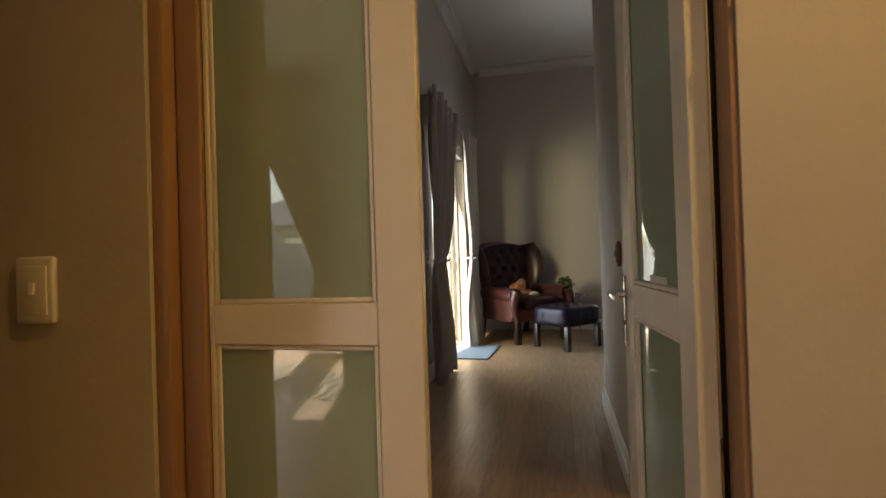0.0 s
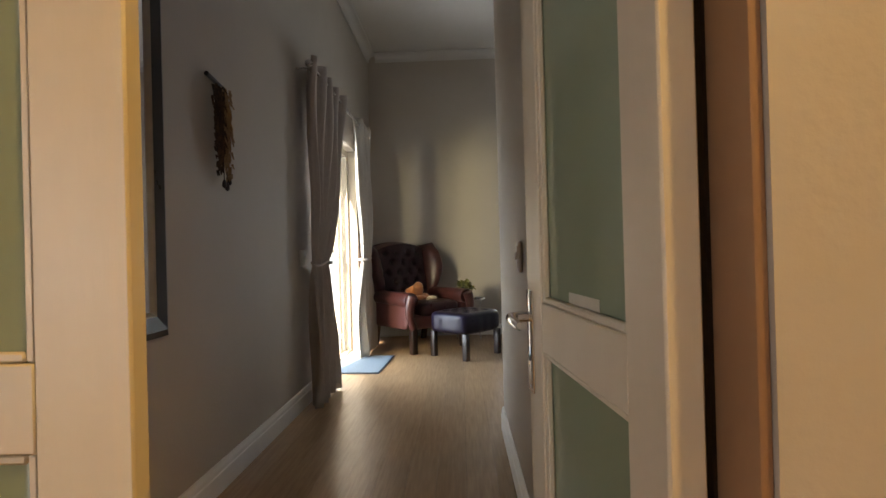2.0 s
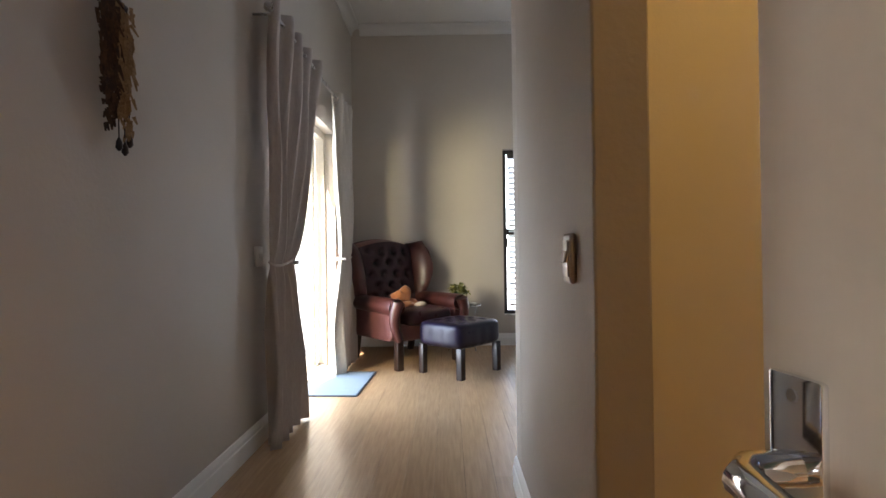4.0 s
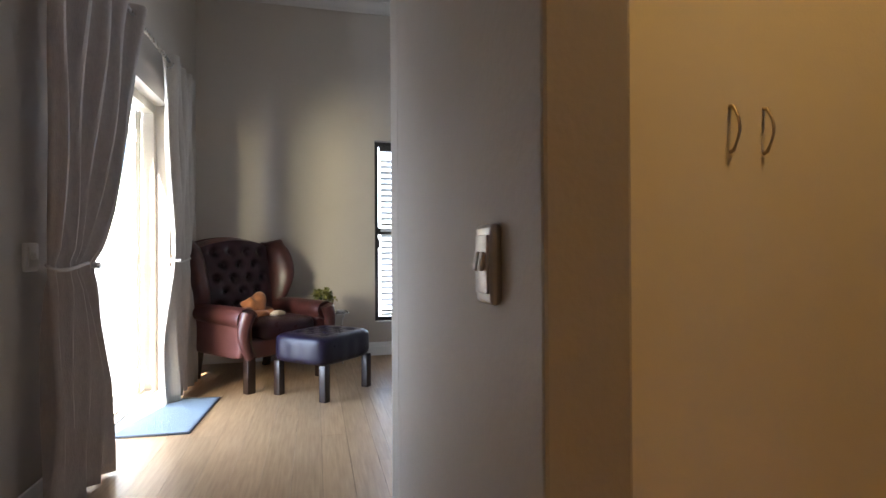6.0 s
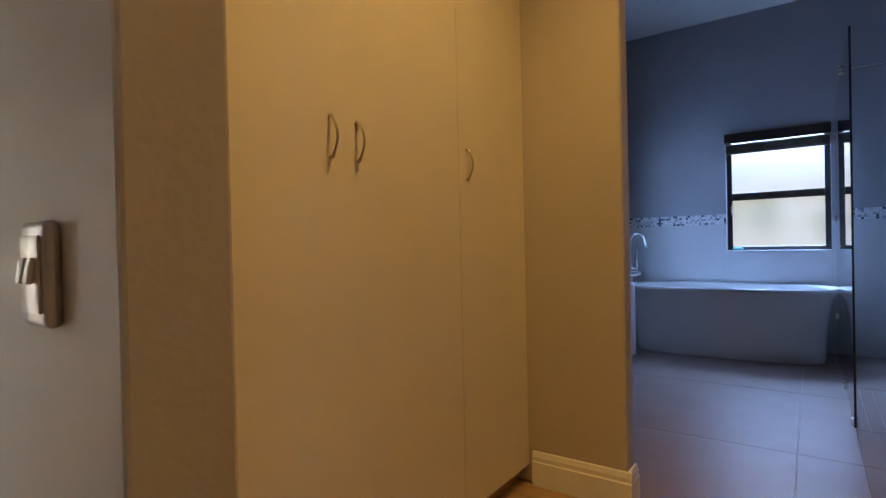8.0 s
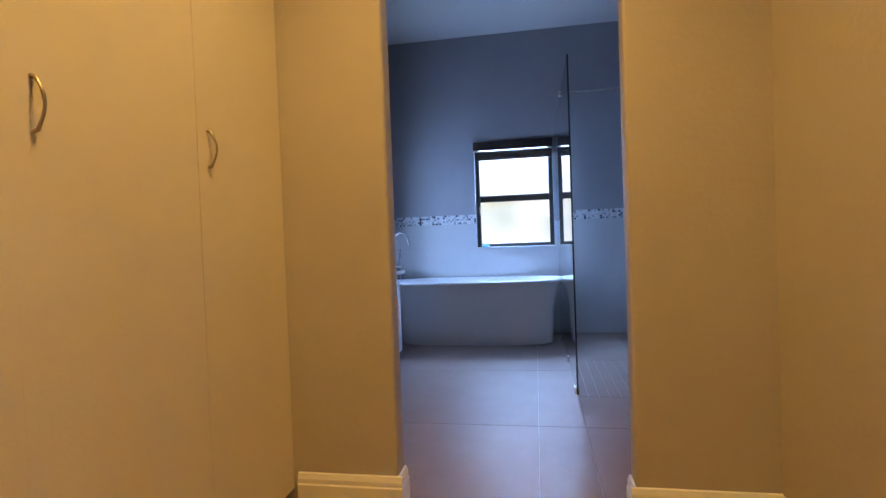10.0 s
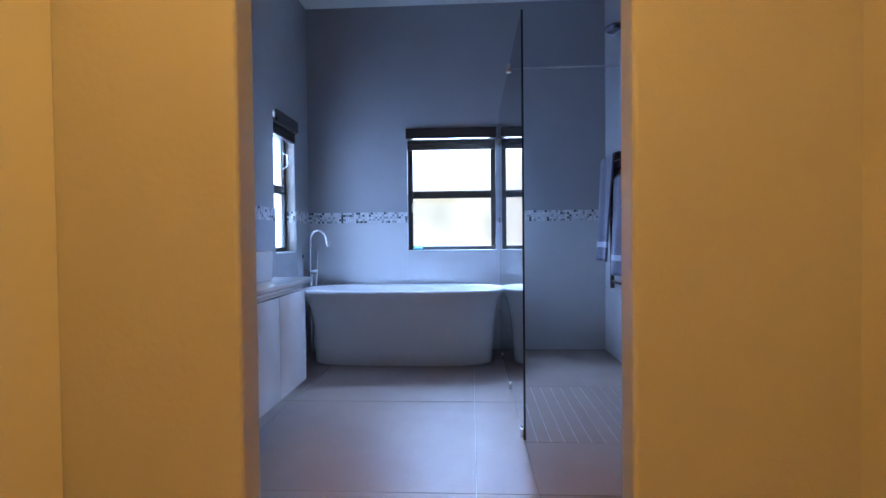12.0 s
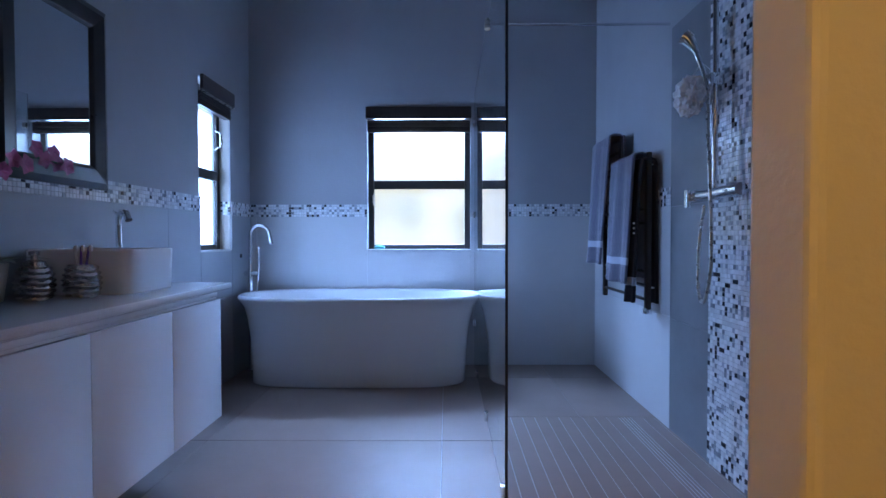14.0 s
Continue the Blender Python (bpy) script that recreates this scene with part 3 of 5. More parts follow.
def roman_blind(name, origin, along, w, z0, z1, out, label):
    """A drawn-up wooden blind: a stack of slats under a pelmet."""
    e = tagged(empty(name, origin), label, "blind")
    U, D = Vector(along), Vector(out)

    def bar(u0, u1, a, b, d0, d1, bev=0.003):
        p, q = U * u0 + D * d0, U * u1 + D * d1
        return boxes(((p.x, p.y, a), (q.x, q.y, b)), bevel=bev, seg=1)
    part("pelmet", bar(-0.005, w + 0.005, z1 - 0.085, z1 + 0.01, 0.0, 0.022), BLINDWOOD, e)
    n = 9
    step = (z1 - 0.09 - z0) / n
    for i in range(n):
        part("slat", bar(0.008, w - 0.008, z0 + i * step, z0 + (i + 0.7) * step, -0.05 + 0.004 * (i % 2), -0.006 + 0.003 * (i % 3), 0.0), BLINDWOOD, e, smooth=False)
    part("valance_strip", bar(0.0, w, z1 - 0.10, z1 - 0.094, 0.002, 0.024, 0.001), STEEL, e, "thin pale strip")
    return e


roman_blind("wooden_blind", (6.985, 2.095, 0), (0, 1, 0), 0.84, 1.895, 2.08, (-1, 0, 0), "dark wooden slatted blind drawn up above bathroom window")
roman_blind("wooden_blind", (6.13, 3.875, 0), (1, 0, 0), 0.49, 1.905, 2.085, (0, -1, 0), "dark wooden slatted blind drawn up in narrow window")


# folding door in the west wall
def folding_door():
    e = tagged(empty("folding_door_frame", (0, 0, 0)), "champagne aluminium frame of the open folding door", "door frame", kind="structure")
    x0, x1 = -0.17, -0.09
    for a, b in (((x0, 4.92, 0), (x1, 4.98, 2.2)), ((x0, 6.58, 0), (x1, 6.64, 2.2))):
        part("jamb", boxes((a, b), bevel=0.003, seg=1), ALU, e)
    part("head", boxes(((x0, 4.98, 2.13), (x1, 6.58, 2.2)), bevel=0.003, seg=1), ALU, e)
    part("sill_track", boxes(((x0 - 0.03, 4.98, 0.001), (x1, 6.58, 0.022)), ((x0, 4.98, 0.022), (x0 + 0.02, 6.58, 0.035)), bevel=0.002, seg=1), ALU, e)
    structure("door_threshold", boxes(((-0.22, 4.92, -0.03), (0.0, 6.64, 0.0))), PAVING)
    for k, y in enumerate((6.50, 6.42)):
        leaf = tagged(empty("folding_door_leaf", (-0.16, y, 0)), "champagne aluminium glazed leaf folded open outdoors", "door", "folding door leaves")
        w = 0.62
        for a, b in (((-0.055, -0.02, 0.03), (0, 0.02, 2.12)), ((-w, -0.02, 0.03), (-w + 0.055, 0.02, 2.12))):
            part("stile", boxes((a, b), bevel=0.003, seg=1), ALU, leaf)
        for z in (0.03, 2.04):
            part("rail", boxes(((-w + 0.055, -0.019, z), (-0.055, 0.019, z + 0.08)), bevel=0.003, seg=1), ALU, leaf)
        g = part("pane", boxes(((-w + 0.055, -0.004, 0.11), (-0.055, 0.004, 2.04))), GLASS, leaf, smooth=False)
        g.visible_shadow = False
        if k:
            for z in (0.18, 1.08, 1.92):
                part("hinge", boxes(((-0.07, -0.035, z - 0.05), (-0.045, -0.021, z + 0.05)), ((-0.015, -0.035, z - 0.05), (0.012, -0.021, z + 0.05)), ((-0.05, -0.032, z - 0.012), (-0.01, -0.024, z + 0.012)), bevel=0.003, seg=1), STEEL, leaf, "steel butt hinge")
    return e


folding_door()


# living-room window, seen in the door glass
def living_window():
    e = tagged(empty("window_living", (0, -3.03, 0)), "large dark framed living room glass door", "window", kind="structure")
    for a, b in (((-3.1, -0.03, 0), (-3.04, 0.03, 2.24)), ((-1.06, -0.03, 0), (-1.0, 0.03, 2.24)), ((-2.28, -0.03, 0.06), (-2.22, 0.03, 2.18)),
                 ((-3.04, -0.03, 2.18), (-1.06, 0.03, 2.24)), ((-3.04, -0.03, 0), (-1.06, 0.03, 0.06))):
        part("window_frame", boxes((a, b), bevel=0.003, seg=1), BRONZE, e)
    for a, b in ((-3.04, -2.28), (-2.22, -1.06)):
        g = part("pane", boxes(((a, -0.004, 0.06), (b, 0.004, 2.18))), GLASS, e, smooth=False)
        g.visible_shadow = False


living_window()


# ---- double door ----
def double_door():
    f = tagged(empty("door_frame", (0, 0, 0)), "tan painted timber frame of the double door", "door frame", kind="structure")
    part("jamb", boxes(((0.172, 1.41, 0), (0.212, 1.508, 2.16)), bevel=0.006), FRAME, f)
    part("door_stop", boxes(((0.2125, 1.445, 0), (0.279, 1.504, 2.16)), bevel=0.008, seg=3), FRAME, f)
    part("jamb", boxes(((1.392, 1.406, 0), (1.4046, 1.508, 2.16)), bevel=0.003), FRAME, f)
    part("head", boxes(((0.2795, 1.41, 2.10), (1.392, 1.508, 2.16)), bevel=0.004), FRAME, f)
    # dark strip put in for the dark gap between open leaf and jamb
    part("gap_strip", boxes(((1.3875, 1.484, 0), (1.3918, 1.506, 2.10))), GAP_DARK, f, "dark strip in the gap beside the jamb")
    part("door_catch", boxes(((1.400, 1.376, 1.505), (1.418, 1.3915, 1.53)), bevel=0.004), WHITE, f, "small white catch")


double_door()


def door_leaf(name, origin, turn, w, label, hs=0.108, ls=0.108, t=0.02):
    """A glazed leaf that starts at its hinge and runs along +x; two frosted panes with a lock rail between."""
    e = tagged(empty(name, origin, turn), label, "door", "double door leaves")
    p, q = hs, w - ls
    zr0, zr1 = 0.877, 0.970
    bm = boxes(((0, -t, 0.01), (p, t, 2.09)), bevel=0.003, seg=1)
    part("hinge_stile", bm, DOOR, e)
    part("lock_stile", boxes(((q, -t, 0.01), (w, t, 2.09)), bevel=0.003, seg=1), DOOR, e)
    for z0, z1 in ((0.01, 0.20), (zr0, zr1), (1.985, 2.09)):
        part("rail", boxes(((p, -t + 0.0005, z0), (q, t - 0.0005, z1)), bevel=0.002, seg=1), DOOR, e)
    for z0, z1 in ((0.20, zr0), (zr1, 1.985)):
        part("pane", boxes(((p - 0.004, -0.003, z0 - 0.004), (q + 0.004, 0.003, z1 + 0.004))), FROST, e, "green tinted frosted glass pane", smooth=False)
        bm = bmesh.new()
        for y0, y1 in ((0.004 - t, -0.0035), (0.0035, t - 0.004)):
            for a, b in (((p, y0, z0), (p + 0.012, y1, z1)), ((q - 0.012, y0, z0), (q, y1, z1)), ((p + 0.012, y0, z0), (q - 0.012, y1, z0 + 0.012)), ((p + 0.012, y0, z1 - 0.012), (q - 0.012, y1, z1))):
                box(bm, a, b, 0.003, 1)
        part("glazing_bead", bm, DOOR, e)
    return e


left_leaf = door_leaf("door_leaf", (0.281, 1.469, 0), 0, 0.518, "cream glazed door leaf standing closed with frosted panes", 0.014, 0.103, 0.014)
right_leaf = door_leaf("door_leaf", (1.352, 1.458, 0), 95.5, 0.60, "cream glazed door leaf standing open with lever handle", 0.094, 0.112)


def lever(parent, x, z, side):
    """A lever handle with a long backplate on one face of a leaf."""
    y0, y1 = (0.02, 0.026) if side > 0 else (-0.026, -0.02)
    pl = part("backplate", boxes(((x - 0.021, y0, z - 0.155), (x + 0.021, y1, z + 0.055)), bevel=0.0025), CHROME, parent, "polished chrome backplate")
    yo = 0.026 * side
    pts = [(x, yo, z), (x, yo + 0.028 * side, z)] + [(x - 0.012, yo + 0.040 * side, z), (x - 0.05, yo + 0.043 * side, z - 0.002), (x - 0.11, yo + 0.043 * side, z - 0.004)]
    part("lever", tube(pts, [0.011, 0.011, 0.011, 0.010, 0.008], 12), CHROME, parent, "chrome lever handle")
    part("keyhole", tube([(x, yo - 0.001 * side, z - 0.085), (x, yo + 0.0015 * side, z - 0.085)], 0.007, 10), RUBBER, pl)
    for zz in (z + 0.043, z - 0.143):
        part("screw", tube([(x, yo - 0.001 * side, zz), (x, yo + 0.001 * side, zz)], 0.004, 8), STEEL, pl)


lever(right_leaf, 0.565, 0.935, 1)
lever(right_leaf, 0.565, 0.935, -1)
part("lock_forend", boxes(((0.599, -0.011, 0.82), (0.6015, 0.011, 1.02)), bevel=0.0008, seg=1), CHROME, right_leaf)
# pale strip painted for the bright bit along the upper pane's lower margin
part("pale_strip", boxes(((0.22, 0.0035, 0.982), (0.36, 0.0042, 1.0))), PAPER, right_leaf, "small pale strip on the glass")
for hz in (0.25, 1.05, 1.85):
    part("hinge", tube([(0.004, 0.018, hz - 0.05), (0.004, 0.018, hz + 0.05)], 0.006, 10), STEEL, left_leaf)


# ---- switches and sockets ----
def wall_switch(name, place, turn, w, h, mat, label, rockers=2):
    """A plate on a wall; it faces -y before it is turned."""
    e = tagged(empty(name, place, turn), label, "light switch")
    part("plate", boxes(((-w / 2, -0.018, -h / 2), (w / 2, 0, h / 2)), bevel=0.010, seg=3), mat, e)
    part("insert", boxes(((-w * 0.36, -0.0215, -h * 0.36), (w * 0.36, -0.017, h * 0.36)), bevel=0.002), mat, e)
    for i in range(rockers):
        x = (i - (rockers - 1) / 2) * 0.024
        r = part("rocker", boxes(((x - 0.009, -0.028, -0.015), (x + 0.009, -0.020, 0.015)), bevel=0.004), mat, e)
        r.rotation_euler = (radians(-10), 0, 0)
    return e


wall_switch("light_switch", (-0.135, 1.4, 1.015), 0, 0.112, 0.16, PLASTIC, "white plastic light switch on the hall wall", 1)
wall_switch("light_switch", (0.0, 4.60, 1.05), 90, 0.10, 0.115, PLASTIC, "white light switch beside the taupe curtain", 2)
wall_switch("light_switch", (1.37, 2.955, 1.045), -90, 0.078, 0.120, SWITCHSTEEL, "satin metal light switch on the partition wall", 2)

# ---- bedroom ----
def plain_mirror(name, place, w, h, fw, turn, label, bevel_mat):
    """A framed mirror that faces -y before it is turned; place is its lower centre on the wall."""
    e = tagged(empty(name, place, turn), label, "mirror")
    o = [(-w / 2, 0), (w / 2, 0), (w / 2, h), (-w / 2, h)]

    def ring(d0, d1, y0, y1, y2, mat, nm):
        bm = bmesh.new()
        loops = []
        for d, y in ((d0, 0.0 if nm == "frame" else y0), (d0, y0), ((d0 * 2 + d1) / 3, y1), (d1, y2), (d1, 0.0 if nm == "frame" else y2 + 0.004)):
            loops.append([bm.verts.new((x + (d if x < 0 else -d), y, z + (d if z < h / 2 else -d))) for x, z in o])
        for a, b in zip(loops, loops[1:]):
            for i in range(4):
                bm.faces.new((a[i], a[(i + 1) % 4], b[(i + 1) % 4], b[i]))
        return part(nm, bm, mat, e, smooth=False)
    ring(0, fw, -0.022, -0.034, -0.026, BLACKWOOD, "frame")
    ring(fw, fw + 0.018, -0.0262, -0.024, -0.012, bevel_mat, "inner_bevel")
    d = fw + 0.016
    part("glass", boxes(((-w / 2 + d, -0.012, d), (w / 2 - d, -0.008, h - d))), MIRROR, e, smooth=False)
    part("backing", boxes(((-w / 2 + 0.01, -0.0075, 0.01), (w / 2 - 0.01, -0.0005, h - 0.01))), BLACKWOOD, e, smooth=False)
    return e


plain_mirror("wall_mirror", (0.0, 2.42, 0.785), 0.90, 1.55, 0.078, 90, "large wall mirror in a wide black wooden frame", BEVEL)


def curtain(name, x, outer, inner_top, inner_tie, inner_low, outer_low, z1, tie_z, mat, label, folds=7, amp=0.045, rings=6):
    """A pleated curtain in the plane x, tied back at tie_z towards its outer edge, on eyelets."""
    e = tagged(empty(name, (x, outer, 0)), label, "curtain")

    def fn(u, v):
        z = 0.015 + v * (z1 - 0.015)
        if z > tie_z:
            k = (z - tie_z) / (z1 - tie_z)
            a, b = 0.0, (inner_tie + (inner_top - inner_tie) * k ** 0.66) - outer
            spread = 0.55 + 0.45 * k
            off = 0.05 * math.sin(math.pi * k) * u
        else:
            k = (tie_z - z) / tie_z
            s = min(1, k * 1.8) ** 0.7
            a, b = (outer_low - outer) * k, (inner_tie + (inner_low - inner_tie) * s) - outer
            spread = 0.55 + 0.35 * s
            off = 0.0
        if abs(z - tie_z) < 0.06:
            spread *= 0.5 + 0.5 * abs(z - tie_z) / 0.06
        ph = u * folds * 2 * math.pi + 0.5 * math.sin(3 * z + u * 4)
        y = a + (b - a) * (u + 0.012 * math.sin(ph * 2 + z))
        return Vector((amp * spread * math.sin(ph) + 0.012 * math.sin(z * 5 + u * 9) + off * 0.3, y, z))
    cl = part("cloth", surface(fn, folds * 14, 46), mat, e)
    thicken(cl, 0.004)
    d = 1 if inner_tie > outer else -1
    mid = (inner_tie - outer) / 2
    r = abs(mid) + 0.002
    ringpts = [Vector((0.036 * math.sin(radians(a)), mid + r * math.cos(radians(a)), tie_z + 0.012 * math.sin(radians(a * 2)))) for a in range(0, 361, 20)]
    part("tieback", tube(ringpts, 0.006, 8, flat=1.3), mat, e)
    part("holdback_knob", tube([(-0.08, mid + d * r, tie_z), (0.055, mid + d * r, tie_z)], 0.014, 12), STEEL, e, "small metal holdback knob")
    for i in range(rings):
        y = (i + 0.5) / rings * (inner_top - outer)
        part("eyelet", tube(arc((0, y, z1 - 0.07), 0.027, 0, 360, 16, (1, 0, 0), (0, 0.35, 1)), 0.006, 8), STEEL, e)
    return e


curtain("curtain", 0.105, 4.53, 5.66, 4.86, 5.12, 4.47, 2.47, 1.01, CURTAIN, "taupe floor-length curtain tied back beside the folding door", folds=5, amp=0.055, rings=5)
# its pair's taupe cloth, painted paler here for the sunlight on it
curtain("curtain", 0.12, 6.74, 6.12, 6.26, 6.14, 6.84, 2.45, 1.01, CURTAIN_PALE, "sunlit taupe curtain tied back next to the armchair", folds=5)
rod = tagged(empty("curtain_rod", (0.12, 0, 2.40)), "brushed steel curtain rod with ball finials", "curtain rod")
part("pole", tube([(0, 4.52, 0), (0, 6.78, 0)], 0.0125, 14), STEEL, rod)
for yy, s in ((4.52, -1), (6.78, 1)):
    part("finial", tube([(0, yy - 0.005 * s, 0), (0, yy + 0.01 * s, 0), (0, yy + 0.03 * s, 0), (0, yy + 0.048 * s, 0), (0, yy + 0.055 * s, 0)], [0.013, 0.02, 0.028, 0.02, 0.006], 14), STEEL, rod)
for yy in (4.58, 6.70):
    part("bracket", tube([(-0.12, yy, 0), (-0.012, yy, 0)], 0.008, 10), STEEL, rod)


def dreamcatcher():
    e = tagged(empty("feather_wall_hanging", (0.022, 3.305, 1.885)), "dark feather and fur wall hanging on a small rod", "wall hanging")
    part("rod", tube([(0, -0.09, 0.012), (0, 0.09, -0.012)], 0.011, 10), DARKWOOD, e)
    rnd = random.Random(8)
    for i, (y, l, w, m, nm) in enumerate(((-0.07, 0.30, 0.05, FEATHER, "feather"), (-0.02, 0.40, 0.055, FEATHER, "feather"), (0.03, 0.36, 0.06, FUR, "fur_strip"),
                                          (0.08, 0.42, 0.05, FUR, "fur_strip"), (-0.045, 0.38, 0.04, FEATHER, "feather"))):
        bm = bmesh.new()
        for k in range(90):
            t = k / 90
            c = Vector((0.012 + rnd.uniform(0, 0.025), y * 0.75 + rnd.uniform(-0.018, 0.018), -0.02 - l * t))
            d = Vector((rnd.uniform(0, 0.4), rnd.uniform(-0.6, 0.6), rnd.uniform(-1.8, -0.7))).normalized()
            ww = w * (0.5 + 0.5 * math.sin(math.pi * min(1, t * 1.1 + 0.1)))
            s = d.orthogonal().normalized() * 0.006
            p = [bm.verts.new(q) for q in (c - s, c + s, c + d * ww + s * 0.4, c + d * ww - s * 0.4)]
            bm.faces.new(p)
        part(nm, bm, m, e, smooth=False)
    for y, z in ((0.02, -0.46), (0.05, -0.47), (0.075, -0.44)):
        part("cord", tube([(0.015, y, -0.02), (0.018, y + 0.004, z)], 0.002, 6), DARKWOOD, e)
        part("bead", tube([(0.018, y + 0.004, z - 0.03), (0.018, y + 0.004, z - 0.02), (0.018, y + 0.004, z), (0.018, y + 0.004, z + 0.012)], [0.003, 0.011, 0.009, 0.003], 10), DARKWOOD, e)


dreamcatcher()


def armchair():
    """A wing chair; it faces -y before it is turned."""
    e = tagged(empty("wing_armchair", (0.65, 6.865, 0), 40), "oxblood leather wingback armchair with buttoned back", "armchair")
    e.scale = (1.14, 1.08, 1.03)
    for x in (-0.30, 0.30):
        part("front_leg", boxes(((x - 0.03, -0.36, 0), (x + 0.03, -0.30, 0.27)), bevel=0.005), DARKWOOD, e)
        bm = boxes(((x - 0.025, 0.30, 0), (x + 0.025, 0.35, 0.27)), bevel=0.005)
        for v in bm.verts:
            v.co.y += 0.06 * (1 - v.co.z / 0.27)
        part("back_leg", bm, DARKWOOD, e)
    part("seat_base", cushion(bmesh.new(), (-0.34, -0.36, 0.24), (0.34, 0.36, 0.40), 0.0, 8), LEATHER_SIDE, e, "lighter oxblood leather seat base")
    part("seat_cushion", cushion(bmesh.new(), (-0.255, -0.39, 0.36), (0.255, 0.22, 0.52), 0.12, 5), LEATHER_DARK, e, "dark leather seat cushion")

    # buttoned back, tufted on a diamond lattice
    buttons = [(x, z) for r in range(5) for x, z in [((c - 1.5 + 0.5 * (r % 2)) * 0.13, 0.60 + r * 0.11) for c in range(4 if r % 2 == 0 else 3)]]

    def back(u, v):
        z = 0.46 + 0.62 * v
        x = (u - 0.5) * 0.56
        top = 0.06 * (1 - (2 * u - 1) ** 2)
        z = z + top * v
        dep = 0.0
        for bx, bz in buttons:
            d2 = (x - bx) ** 2 + (z - bz) ** 2
            dep += 0.035 * math.exp(-d2 / 0.0008) + 0.018 * math.exp(-d2 / 0.004)
        y = 0.215 + 0.13 * v - 0.05 * (1 - (2 * u - 1) ** 4) + dep
        return Vector((x, y, z))
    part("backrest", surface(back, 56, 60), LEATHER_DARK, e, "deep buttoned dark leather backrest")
    bm = bmesh.new()
    for bx, bz in buttons:
        v = (bz - 0.46) / 0.66
        c = Vector((bx, 0.215 + 0.13 * v - 0.05 + 0.045, bz))
        bmesh.ops.create_uvsphere(bm, u_segments=10, v_segments=6, radius=0.012, matrix=Matrix.Translation(c))
    part("back_button", bm, LEATHER_DARK, e)["kind"] = "stuff"

    def outer(u, v):
        a = (u - 0.5) * 2
        z = 0.26 + (0.84 + 0.07 * (1 - a * a)) * v
        return Vector((a * 0.345, 0.36 + 0.10 * v + 0.03 * (1 - a * a), z))
    part("back_shell", surface(outer, 20, 20), LEATHER, e)
    bm = surface(lambda u, v: Vector(((u - 0.5) * 0.60, 0.30 + 0.02 * math.cos(math.pi * (u - 0.5)) + 0.105 * math.sin(math.pi * v) * 0.6 + 0.02 + 0.115 * v, 1.075 + 0.062 * (1 - (2 * u - 1) ** 2) + 0.028 * math.sin(math.pi * v))), 24, 8)
    part("top_roll", bm, LEATHER, e)
    for s in (-1, 1):
        # wing: flares forward and rolls outward
        def wing(u, v, s=s):
            z = 0.60 + 0.53 * v
            reach = 0.30 * (0.55 + 0.45 * math.sin(math.pi * (0.15 + 0.8 * v))) * (1 - 0.25 * max(0, v - 0.82) / 0.18)
            ang = 2 * math.pi * u
            y = 0.40 + 0.06 * v - reach * (0.5 - 0.5 * math.cos(ang))
            th = 0.056 + 0.020 * math.sin(math.pi * v)
            x = s * (0.315 + th * math.sin(ang) + 0.05 * (0.5 - 0.5 * math.cos(ang)) * math.sin(math.pi * min(1, v * 1.1)) + 0.085 * v * v * (0.5 - 0.5 * math.cos(ang)))
            zz = z + 0.025 * (0.5 - 0.5 * math.cos(ang)) * v - (0.03 * (1 - abs(math.cos(ang))) * v if v > 0.9 else 0)
            return Vector((x, y, zz))
        bm = surface(wing, 32, 24, close_u=True)
        bmesh.ops.holes_fill(bm, edges=[ed for ed in bm.edges if ed.is_boundary])
        part("wing", bm, LEATHER, e, angle=70)
        # scrolled arm: a roll over an upholstered panel
        prof = [(s * (0.33 + 0.082 * math.cos(radians(a))), 0.555 + 0.078 * math.sin(radians(a))) for a in range(0, 360, 15)]
        bm = bmesh.new()
        rings = []
        for y, k in ((-0.345, 0.80), (-0.36, 0.93), (-0.34, 1.0), (-0.1, 0.98), (0.1, 0.95), (0.32, 0.93)):
            rings.append([bm.verts.new((s * 0.33 + (x - s * 0.33) * k, y, 0.555 + (z - 0.555) * k - 0.02 * max(0, -y - 0.1) + 0.02 * max(0, y))) for x, z in prof])
        for p, q in zip(rings, rings[1:]):
            for i in range(len(prof)):
                bm.faces.new((p[i], p[(i + 1) % len(prof)], q[(i + 1) % len(prof)], q[i]))
        bm.faces.new(rings[0])
        bm.faces.new(rings[-1])
        part("arm_roll", bm, LEATHER, e)
        part("arm_panel", cushion(bmesh.new(), (s * 0.27, -0.335, 0.25), (s * 0.375, 0.40, 0.60), 0.0, 9), LEATHER_SIDE, e, "lighter reddish leather arm panel")
        fr = [(s * (0.315 + 0.05 * math.sin(t * 2.8)), -0.362 - 0.012 * t, 0.26 + 0.33 * t) for t in [i / 10 for i in range(11)]]
        part("arm_front_facing", tube(fr, [0.030 + 0.022 * (i / 10) for i in range(11)], 12), LEATHER, e)
        bm = bmesh.new()
        for i in range(24):
            t = i / 23
            bmesh.ops.create_uvsphere(bm, u_segments=6, v_segments=4, radius=0.005, matrix=Matrix.Translation((s * (0.283 + 0.05 * math.sin(t * 2.8)), -0.392 - 0.010 * t, 0.27 + 0.31 * t)))
        part("stud_row", bm, GILT, e, "row of brass studs")
    return e


armchair()


